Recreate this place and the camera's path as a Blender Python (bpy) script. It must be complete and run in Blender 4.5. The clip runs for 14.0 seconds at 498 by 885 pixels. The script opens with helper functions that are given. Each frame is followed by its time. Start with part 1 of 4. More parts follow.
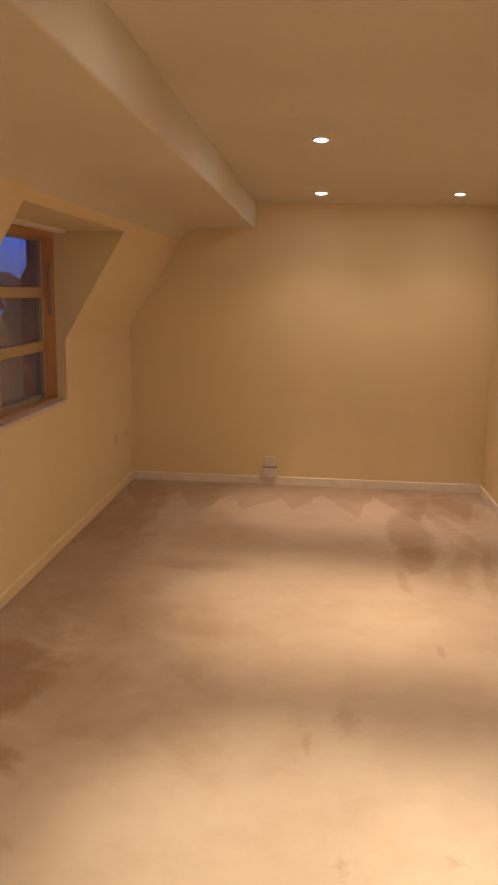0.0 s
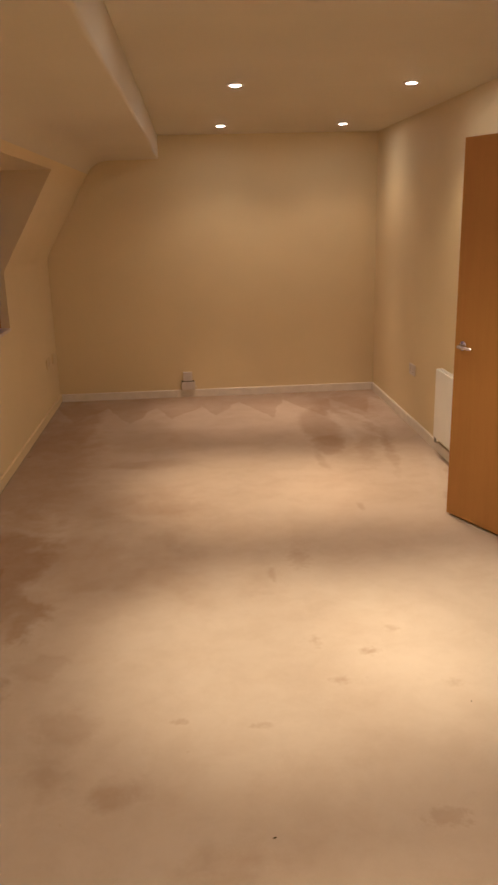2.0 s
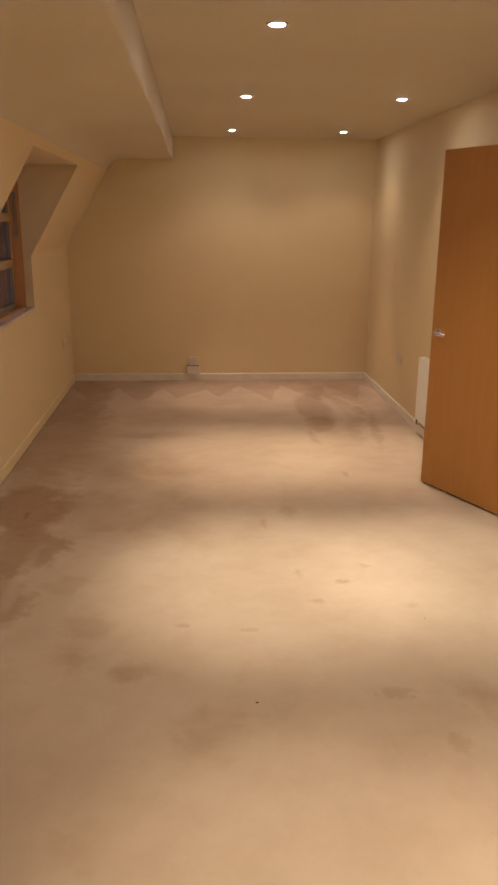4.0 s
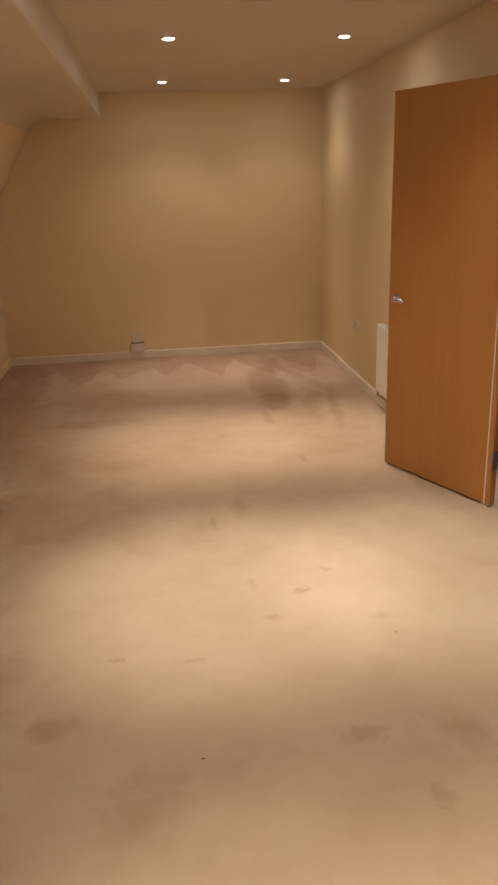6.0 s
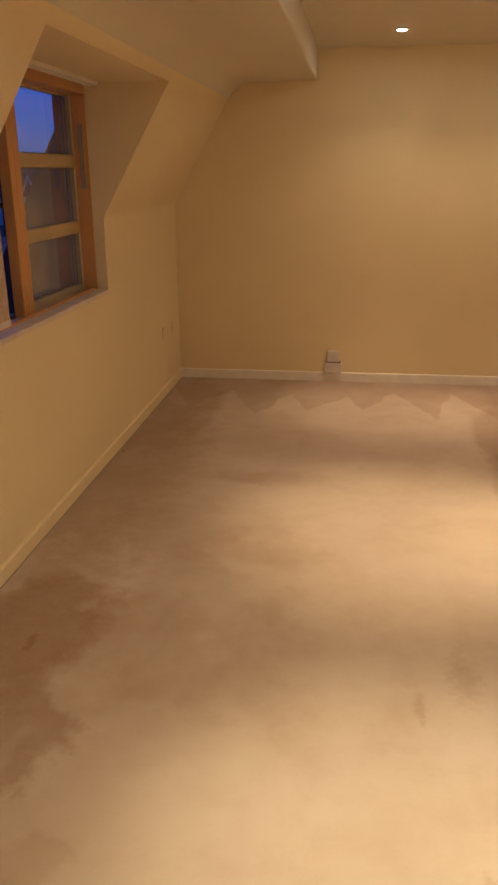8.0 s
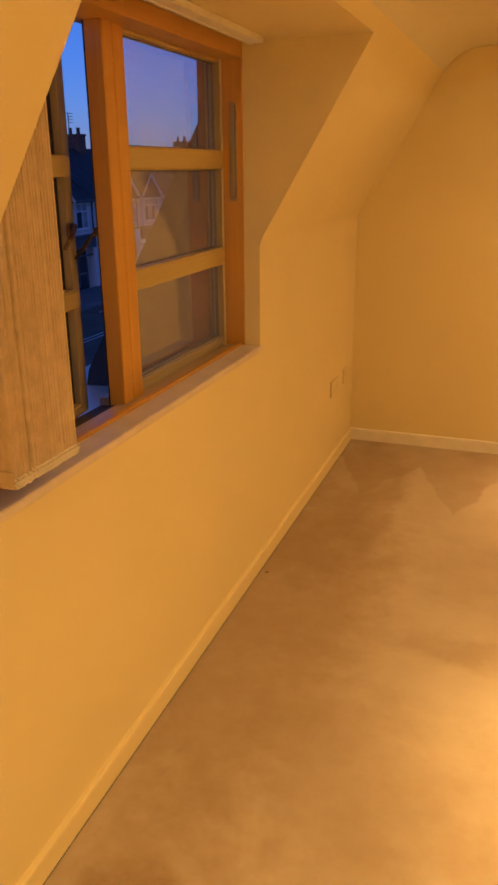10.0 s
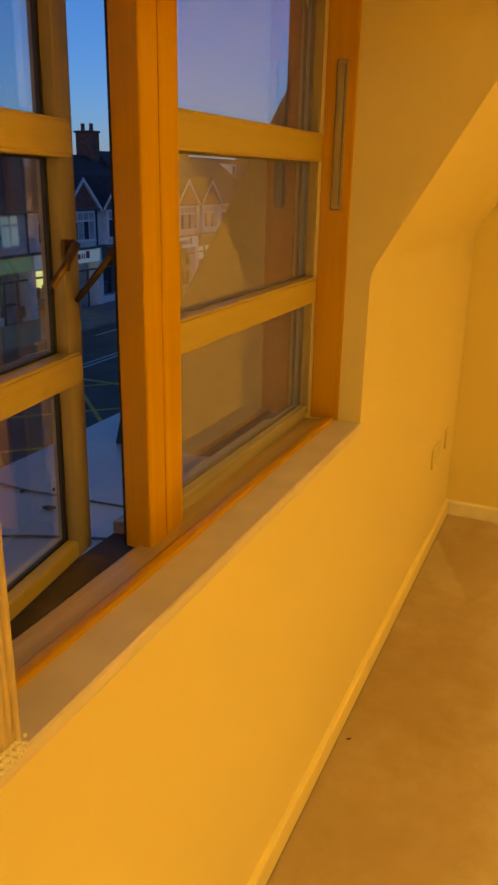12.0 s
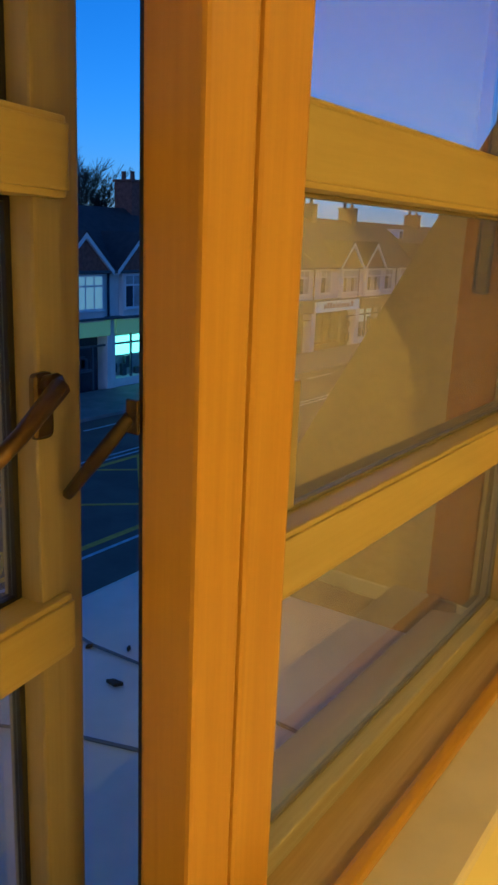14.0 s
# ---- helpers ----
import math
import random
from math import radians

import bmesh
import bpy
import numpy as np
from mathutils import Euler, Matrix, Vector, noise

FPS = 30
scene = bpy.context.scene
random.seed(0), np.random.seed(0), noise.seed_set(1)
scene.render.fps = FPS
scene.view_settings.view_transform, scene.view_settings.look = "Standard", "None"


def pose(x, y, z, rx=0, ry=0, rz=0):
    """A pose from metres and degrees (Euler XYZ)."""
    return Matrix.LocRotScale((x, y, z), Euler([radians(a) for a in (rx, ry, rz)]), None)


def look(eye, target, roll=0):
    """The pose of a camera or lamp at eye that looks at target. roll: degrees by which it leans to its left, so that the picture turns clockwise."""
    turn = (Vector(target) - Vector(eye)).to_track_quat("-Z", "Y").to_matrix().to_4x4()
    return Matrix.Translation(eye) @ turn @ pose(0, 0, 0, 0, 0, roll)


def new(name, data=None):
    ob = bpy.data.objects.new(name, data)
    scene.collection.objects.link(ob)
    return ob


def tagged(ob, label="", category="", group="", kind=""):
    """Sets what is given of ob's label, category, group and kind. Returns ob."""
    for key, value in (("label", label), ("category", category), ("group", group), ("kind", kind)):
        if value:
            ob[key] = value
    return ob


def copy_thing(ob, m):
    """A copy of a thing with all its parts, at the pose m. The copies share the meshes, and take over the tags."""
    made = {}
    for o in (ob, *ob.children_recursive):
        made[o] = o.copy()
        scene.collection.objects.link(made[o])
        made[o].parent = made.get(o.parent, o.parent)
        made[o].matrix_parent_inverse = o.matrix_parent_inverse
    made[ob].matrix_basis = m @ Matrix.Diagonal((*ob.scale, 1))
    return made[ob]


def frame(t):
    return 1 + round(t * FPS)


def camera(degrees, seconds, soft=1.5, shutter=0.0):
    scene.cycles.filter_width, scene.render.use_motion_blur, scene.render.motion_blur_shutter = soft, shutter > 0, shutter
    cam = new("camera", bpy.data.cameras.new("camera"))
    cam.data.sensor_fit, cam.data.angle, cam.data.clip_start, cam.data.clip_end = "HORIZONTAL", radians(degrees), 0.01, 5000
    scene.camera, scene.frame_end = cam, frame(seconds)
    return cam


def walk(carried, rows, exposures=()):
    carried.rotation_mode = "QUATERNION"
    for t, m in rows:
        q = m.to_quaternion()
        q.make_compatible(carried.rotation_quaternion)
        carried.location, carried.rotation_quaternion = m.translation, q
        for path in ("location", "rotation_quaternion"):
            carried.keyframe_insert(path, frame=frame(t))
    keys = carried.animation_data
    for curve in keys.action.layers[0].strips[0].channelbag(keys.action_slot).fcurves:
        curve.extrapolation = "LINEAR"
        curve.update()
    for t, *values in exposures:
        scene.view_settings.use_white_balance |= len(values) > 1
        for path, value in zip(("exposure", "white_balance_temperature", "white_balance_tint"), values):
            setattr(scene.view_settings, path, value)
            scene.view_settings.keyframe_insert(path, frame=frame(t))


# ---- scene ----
cam = camera(36.0, 14.0, soft=2.7)
PATH = [
    (0, (0.356, 0.399, 1.636), (0.18, 2.353, 1.248), 1.1),
    (0.1, (0.334, 0.365, 1.64), (0.254, 2.323, 1.24), 1.2),
    (0.5, (0.212, 0.242, 1.636), (0.323, 2.189, 1.191), 0.9),
    (1, (0.091, 0.189, 1.614), (0.212, 2.122, 1.114), -0.9),
    (1.5, (0.052, -0.041, 1.637), (0.163, 1.882, 1.099), -1.9),
    (2, (0.039, -0.355, 1.659), (0.169, 1.557, 1.088), -1.5),
    (2.5, (0.065, -0.535, 1.676), (0.216, 1.374, 1.101), -0.1),
    (2.7, (0.058, -0.61, 1.666), (0.207, 1.304, 1.106), 1.1),
    (4.8, (-0.016, -0.989, 1.629), (0.115, 0.916, 1.034), -0.0),
    (5, (-0.018, -0.973, 1.637), (0.129, 0.926, 1.027), -0.2),
    (5.5, (0.038, -0.804, 1.608), (0.225, 1.083, 0.971), -1.1),
    (6, (0.153, -0.471, 1.611), (0.37, 1.407, 0.956), -1.9),
    (6.5, (0.21, -0.144, 1.604), (0.436, 1.73, 0.943), -2.7),
    (7, (0.186, 0.216, 1.619), (0.348, 2.099, 0.963), -2.2),
    (7.1, (0.184, 0.264, 1.614), (0.315, 2.147, 0.953), -1.7),
    (7.5, (0.19, 0.562, 1.555), (0.131, 2.454, 0.907), -1.0),
    (7.6, (0.176, 0.677, 1.54), (0.045, 2.567, 0.899), -0.8),
    (7.7, (0.154, 0.772, 1.526), (-0.02, 2.661, 0.893), -0.3),
    (8, (0.116, 0.99, 1.549), (-0.145, 2.857, 0.881), -0.4),
    (8.5, (0.021, 1.34, 1.575), (-0.279, 3.196, 0.892), -0.9),
    (9, (-0.059, 1.714, 1.587), (-0.494, 3.54, 0.898), -0.8),
    (9.2, (-0.101, 1.862, 1.594), (-0.6, 3.669, 0.897), -0.6),
    (11.3, (-0.676, 3.062, 1.526), (-1.367, 4.829, 0.894), -0.42),
    (11.5, (-0.719, 3.120, 1.533), (-1.393, 4.888, 0.885), -0.22),
    (12, (-0.750, 3.287, 1.531), (-1.507, 5.019, 0.879), 1.09),
    (12.5, (-0.754, 3.483, 1.516), (-1.700, 5.130, 0.889), 1.41),
    (13, (-0.859, 3.637, 1.515), (-1.887, 5.234, 0.888), 0.35),
    (13.5, (-0.977, 3.785, 1.524), (-2.015, 5.393, 0.943), 0.45),
    (14, (-1.070, 3.930, 1.535), (-2.185, 5.508, 1.016), 2.33),
]
SKY, BEAM, SPILL, SPREAD, LAMPCOL = 0.0355, 152.0, 37.0, 47, (1.0, 0.545, 0.135)
EXPOSURES = [(0, 0.20, 3860, 21), (0.6, -0.02, 3800, 21), (1.2, 0.06, 3790, 21), (5, -0.03, 3720, 19), (7, -0.11, 3770, 19), (8.2, 0.24, 3900, 15), (9.2, 0.68, 4120, 19), (11.3, 1.27, 7450, -18), (12.5, 1.33, 6700, -22), (13.1, 1.54, 6100, -24), (14, 1.52, 4700, -34)]
walk(cam, [(t, look(eye, target, roll)) for t, eye, target, roll in PATH], EXPOSURES)

# ---- light ----
world = bpy.data.worlds.new("dusk")
scene.world = world
world.use_nodes = True
wn = world.node_tree
sky = wn.nodes.new("ShaderNodeTexSky")
sky.sky_type = "NISHITA"
sky.sun_disc = False
sky.sun_elevation = radians(9.0)
sky.sun_rotation = radians(165)
sky.dust_density = 0.3
sky.altitude = 50
sky.ozone_density = 6.0
wn.nodes["Background"].inputs["Strength"].default_value = SKY
tint = wn.nodes.new("ShaderNodeMix")
tint.data_type, tint.blend_type = "RGBA", "MULTIPLY"
tint.inputs[0].default_value = 1.0
tint.inputs[7].default_value = (1.58, 1.10, 1.75, 1)
wn.links.new(sky.outputs["Color"], tint.inputs[6])
wn.links.new(tint.outputs[2], wn.nodes["Background"].inputs["Color"])


# ---- materials ----
def mat(name):
    m = bpy.data.materials.new(name)
    m.use_nodes = True
    nt = m.node_tree
    return m, nt, nt.nodes["Principled BSDF"]


def node(nt, kind, **kw):
    n = nt.nodes.new("ShaderNode" + kind)
    for k, v in kw.items():
        if k in n.inputs:
            n.inputs[k].default_value = v
    return n


def link(nt, a, b):
    nt.links.new(a, b)


def noise_tex(nt, scale, detail=4, rough=0.55, vec=None, distortion=0.0):
    n = node(nt, "TexNoise", Scale=scale, Detail=detail, Roughness=rough, Distortion=distortion)
    link(nt, vec or node(nt, "TexCoord").outputs["Object"], n.inputs["Vector"])
    return n.outputs["Fac"]


def ramp(nt, fac, stops):
    r = node(nt, "ValToRGB")
    el = r.color_ramp.elements
    while len(el) < len(stops):
        el.new(0.5)
    for e, (p, c) in zip(el, stops):
        e.position, e.color = p, (*c, 1) if len(c) == 3 else c
    link(nt, fac, r.inputs["Fac"])
    return r.outputs["Color"]


def mix(nt, fac, a, b, mode="MIX"):
    n = nt.nodes.new("ShaderNodeMix")
    n.data_type, n.blend_type = "RGBA", mode
    for sock, v in ((n.inputs[0], fac), (n.inputs[6], a), (n.inputs[7], b)):
        if isinstance(v, (int, float)):
            sock.default_value = v
        elif isinstance(v, tuple):
            sock.default_value = (*v, 1)
        else:
            link(nt, v, sock)
    return n.outputs[2]


def math_n(nt, op, a, b=0.0, c=0.0):
    n = nt.nodes.new("ShaderNodeMath")
    n.operation = op
    for s, v in zip(n.inputs, (a, b, c)):
        if isinstance(v, (int, float)):
            s.default_value = v
        else:
            link(nt, v, s)
    return n.outputs[0]


def bump(nt, bsdf, height, strength=0.3, dist=0.002):
    b = node(nt, "Bump", Strength=strength, Distance=dist)
    link(nt, height, b.inputs["Height"])
    link(nt, b.outputs["Normal"], bsdf.inputs["Normal"])


def simple(name, col, rough=0.5, metal=0.0, var=0.12, scale=12, bscale=120, bstr=0.15, bdist=0.001):
    """A plain surface with soft large stains, fine grain and slight relief."""
    m, nt, b = mat(name)
    big = noise_tex(nt, scale, 5)
    dark = tuple(c * (1 - var) for c in col)
    lite = tuple(min(1, c * (1 + var * 0.6)) for c in col)
    link(nt, ramp(nt, big, [(0.3, dark), (0.7, lite)]), b.inputs["Base Color"])
    r = math_n(nt, "MULTIPLY_ADD", noise_tex(nt, bscale * 0.3, 3), 0.2, rough - 0.1)
    link(nt, r, b.inputs["Roughness"])
    b.inputs["Metallic"].default_value = metal
    bump(nt, b, noise_tex(nt, bscale, 3), bstr, bdist)
    return m


def plaster(name, col):
    """Rolled emulsion: orange-peel relief, slow unevenness, faint scuffs."""
    m, nt, b = mat(name)
    big = noise_tex(nt, 0.9, 4)
    base = ramp(nt, big, [(0.3, tuple(c * 0.93 for c in col)), (0.72, col)])
    scuff = ramp(nt, noise_tex(nt, 5.0, 8, 0.7), [(0.62, (0, 0, 0)), (0.78, (1, 1, 1))])
    base = mix(nt, math_n(nt, "MULTIPLY", scuff, 0.10), base, tuple(c * 0.72 for c in col))
    link(nt, base, b.inputs["Base Color"])
    b.inputs["Roughness"].default_value = 0.62
    b.inputs["Specular IOR Level"].default_value = 0.3
    hgt = math_n(nt, "ADD", noise_tex(nt, 220, 2), math_n(nt, "MULTIPLY", noise_tex(nt, 3.2, 3), 6.0))
    bump(nt, b, hgt, 0.16, 0.0016)
    return m


def timber(name, pale, dark, rough=0.38, axis="Z", coat=0.35, stretch=26.0, scale=1.6, knots=0.7):
    """Varnished softwood, the grain along one axis."""
    m, nt, b = mat(name)
    mp = node(nt, "Mapping")
    s = {"X": (1, stretch, stretch), "Y": (stretch, 1, stretch), "Z": (stretch, stretch, 1)}[axis]
    mp.inputs["Scale"].default_value = s
    link(nt, node(nt, "TexCoord").outputs["Object"], mp.inputs["Vector"])
    g1 = noise_tex(nt, scale, 6, 0.62, mp.outputs["Vector"], 0.6)
    g2 = noise_tex(nt, scale * 5, 4, 0.6, mp.outputs["Vector"])
    f = math_n(nt, "ADD", math_n(nt, "MULTIPLY", g1, 0.7), math_n(nt, "MULTIPLY", g2, 0.3))
    col = ramp(nt, f, [(0.34, dark), (0.5, tuple((p + d) / 2 for p, d in zip(pale, dark))), (0.66, pale)])
    if knots:
        kn = node(nt, "TexVoronoi", Scale=5.0)
        link(nt, node(nt, "TexCoord").outputs["Object"], kn.inputs["Vector"])
        kmask = ramp(nt, kn.outputs["Distance"], [(0.015, (1, 1, 1)), (0.07, (0, 0, 0))])
        col = mix(nt, math_n(nt, "MULTIPLY", kmask, knots), col, tuple(d * 0.45 for d in dark))
    link(nt, col, b.inputs["Base Color"])
    b.inputs["Roughness"].default_value = rough
    b.inputs["Coat Weight"].default_value = coat
    b.inputs["Specular IOR Level"].default_value = 0.5 if coat > 0.12 else 0.04
    b.inputs["Coat Roughness"].default_value = 0.3
    bump(nt, b, f, 0.2, 0.0008)
    return m


def glow(name, col, strength):
    m, nt, b = mat(name)
    b.inputs["Base Color"].default_value = (*col, 1)
    b.inputs["Emission Color"].default_value = (*col, 1)
    b.inputs["Emission Strength"].default_value = strength
    return m


def carpet_mat():
    """Cut-pile beige carpet: nap brushed in patches, vacuum marks, worn and stained spots, dimness around light pools
    painted in.
    """
    m, nt, b = mat("carpet_pile")
    tc = node(nt, "TexCoord").outputs["Object"]
    warp = noise_tex(nt, 2.2, 5, 0.6, tc)
    pile = noise_tex(nt, 420, 2, 0.6, tc)
    nap = noise_tex(nt, 1.5, 6, 0.62, tc, 0.3)
    nap2 = noise_tex(nt, 5.0, 6, 0.66, tc, 0.2)
    base = ramp(nt, nap, [(0.30, (0.495, 0.392, 0.272)), (0.5, (0.555, 0.455, 0.33)), (0.70, (0.59, 0.492, 0.368))])
    base = mix(nt, 0.22, base, ramp(nt, nap2, [(0.36, (0.41, 0.325, 0.225)), (0.58, (0.61, 0.525, 0.40))]))
    sep = node(nt, "SeparateXYZ")
    link(nt, tc, sep.inputs[0])
    wn1 = math_n(nt, "SUBTRACT", math_n(nt, "ADD", noise_tex(nt, 2.6, 3, 0.6, tc, 0.4), math_n(nt, "MULTIPLY", noise_tex(nt, 13.0, 5, 0.7, tc), 0.55)), 0.775)
    wn2 = math_n(nt, "SUBTRACT", math_n(nt, "ADD", noise_tex(nt, 3.1, 3, 0.6, tc, 0.7), math_n(nt, "MULTIPLY", noise_tex(nt, 11.0, 5, 0.7, tc), 0.55)), 0.775)
    fray = noise_tex(nt, 16.0, 6, 0.75, tc)

    tiny1 = math_n(nt, "SUBTRACT", noise_tex(nt, 38.0, 4, 0.65, tc), 0.5)
    tiny2 = math_n(nt, "SUBTRACT", noise_tex(nt, 31.0, 4, 0.65, tc, 0.4), 0.5)

    def blotch(cx, cy, rx, ry, edge=0.25, wob=1.6):
        n1, n2 = (tiny1, tiny2) if rx < 0.085 else (wn1, wn2)
        dx = math_n(nt, "DIVIDE", math_n(nt, "ADD", math_n(nt, "SUBTRACT", sep.outputs[0], cx), math_n(nt, "MULTIPLY", n1, wob * rx)), rx)
        dy = math_n(nt, "DIVIDE", math_n(nt, "ADD", math_n(nt, "SUBTRACT", sep.outputs[1], cy), math_n(nt, "MULTIPLY", n2, wob * ry)), ry)
        d = math_n(nt, "SQRT", math_n(nt, "ADD", math_n(nt, "MULTIPLY", dx, dx), math_n(nt, "MULTIPLY", dy, dy)))
        body = ramp(nt, d, [(1 - edge, (1, 1, 1)), (1.0, (0, 0, 0))])
        return math_n(nt, "MULTIPLY", body, math_n(nt, "MULTIPLY_ADD", fray, 0.7, 0.62))

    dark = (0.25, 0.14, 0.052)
    for cx, cy, rx, ry, w, edge, wob in NAP_DIM_MARKS:
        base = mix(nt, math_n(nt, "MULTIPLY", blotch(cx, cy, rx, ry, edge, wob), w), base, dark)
    for ax, ay, bx, by, hw, w, pale in STROKES:
        ln = math.hypot(bx - ax, by - ay)
        ux, uy = (bx - ax) / ln, (by - ay) / ln
        px = math_n(nt, "ADD", math_n(nt, "SUBTRACT", sep.outputs[0], (ax + bx) / 2), math_n(nt, "MULTIPLY", wn1, 2.4 * hw))
        py = math_n(nt, "ADD", math_n(nt, "SUBTRACT", sep.outputs[1], (ay + by) / 2), math_n(nt, "MULTIPLY", wn2, 0.5))
        al = math_n(nt, "DIVIDE", math_n(nt, "ADD", math_n(nt, "MULTIPLY", px, ux), math_n(nt, "MULTIPLY", py, uy)), ln / 2)
        ac = math_n(nt, "DIVIDE", math_n(nt, "SUBTRACT", math_n(nt, "MULTIPLY", px, uy), math_n(nt, "MULTIPLY", py, ux)), hw)
        d = math_n(nt, "SQRT", math_n(nt, "ADD", math_n(nt, "MULTIPLY", al, al), math_n(nt, "MULTIPLY", ac, ac)))
        body = math_n(nt, "MULTIPLY", ramp(nt, d, [(0.45, (1, 1, 1)), (1.0, (0, 0, 0))]), math_n(nt, "MULTIPLY", math_n(nt, "MULTIPLY_ADD", fray, 1.6, 0.1), w))
        base = mix(nt, body, base, (0.64, 0.555, 0.44) if pale else dark)
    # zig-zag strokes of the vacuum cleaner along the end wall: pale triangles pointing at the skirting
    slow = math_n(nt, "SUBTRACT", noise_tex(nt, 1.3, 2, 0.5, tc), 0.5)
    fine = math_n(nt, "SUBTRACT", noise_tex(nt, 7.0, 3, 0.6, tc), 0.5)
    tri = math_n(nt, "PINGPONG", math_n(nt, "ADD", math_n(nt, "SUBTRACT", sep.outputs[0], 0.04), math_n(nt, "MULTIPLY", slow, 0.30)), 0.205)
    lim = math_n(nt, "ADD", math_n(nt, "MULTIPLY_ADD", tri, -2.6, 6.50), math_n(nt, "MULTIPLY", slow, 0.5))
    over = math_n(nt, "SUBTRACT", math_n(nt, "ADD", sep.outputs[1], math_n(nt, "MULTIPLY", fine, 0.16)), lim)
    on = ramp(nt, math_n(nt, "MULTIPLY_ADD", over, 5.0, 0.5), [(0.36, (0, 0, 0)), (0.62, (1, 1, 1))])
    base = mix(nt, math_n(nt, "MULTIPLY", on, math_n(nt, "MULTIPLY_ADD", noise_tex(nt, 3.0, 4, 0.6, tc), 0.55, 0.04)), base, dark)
    fleck = ramp(nt, noise_tex(nt, 9, 3, 0.8, tc), [(0.70, (0, 0, 0)), (0.75, (1, 1, 1))])
    base = mix(nt, math_n(nt, "MULTIPLY", fleck, 0.25), base, dark)
    base = mix(nt, math_n(nt, "MULTIPLY", pile, 0.35), base, (0.38, 0.285, 0.175))
    link(nt, base, b.inputs["Base Color"])
    b.inputs["Roughness"].default_value = 0.95
    b.inputs["Specular IOR Level"].default_value = 0.1
    b.inputs["Sheen Weight"].default_value = 0.06
    b.inputs["Sheen Roughness"].default_value = 0.5
    hgt = math_n(nt, "ADD", pile, math_n(nt, "MULTIPLY", nap2, 0.8))
    bump(nt, b, hgt, 0.5, 0.004)
    return m


def glass_mat(name, least, most):
    """Clear glass under a thin uneven film: some dust, and a painted haze that lifts dim reflections."""
    m, nt, b = mat(name)
    b.inputs["Base Color"].default_value = (0.95, 0.97, 0.97, 1)
    b.inputs["Roughness"].default_value = 0.0
    b.inputs["IOR"].default_value = 2.3
    b.inputs["Transmission Weight"].default_value = 1.0
    veil = node(nt, "BsdfDiffuse")
    veil.inputs["Color"].default_value = (0.62, 0.60, 0.58, 1)
    film = nt.nodes.new("ShaderNodeMixShader")
    link(nt, math_n(nt, "MULTIPLY_ADD", noise_tex(nt, 2.5, 5, 0.6), most - least, least), film.inputs[0])
    link(nt, b.outputs[0], film.inputs[1])
    link(nt, veil.outputs[0], film.inputs[2])
    link(nt, film.outputs[0], nt.nodes["Material Output"].inputs["Surface"])
    return m


# strokes brushed into the pile: ends, half width, weight, 1 for lighter pile
STROKES = [
    (0.86, 5.00, 0.92, 4.40, 0.040, 0.30, 0),
    (1.42, 5.75, 1.16, 4.30, 0.085, 0.28, 0),
    (1.50, 5.45, 1.32, 4.20, 0.050, 0.30, 0),
    (1.16, 6.25, 1.24, 4.95, 0.050, 0.60, 1),
    (1.24, 6.20, 1.52, 5.45, 0.050, 0.55, 1),
    (1.24, 5.60, 1.50, 5.05, 0.045, 0.40, 1),
    (1.67, 4.90, 1.50, 3.85, 0.045, 0.45, 1),
    (1.70, 4.50, 1.58, 3.60, 0.040, 0.40, 0),
    (-0.80, 2.70, -0.86, 2.00, 0.050, 0.35, 1),
    (-1.02, 2.60, -1.06, 1.95, 0.040, 0.30, 1),
]

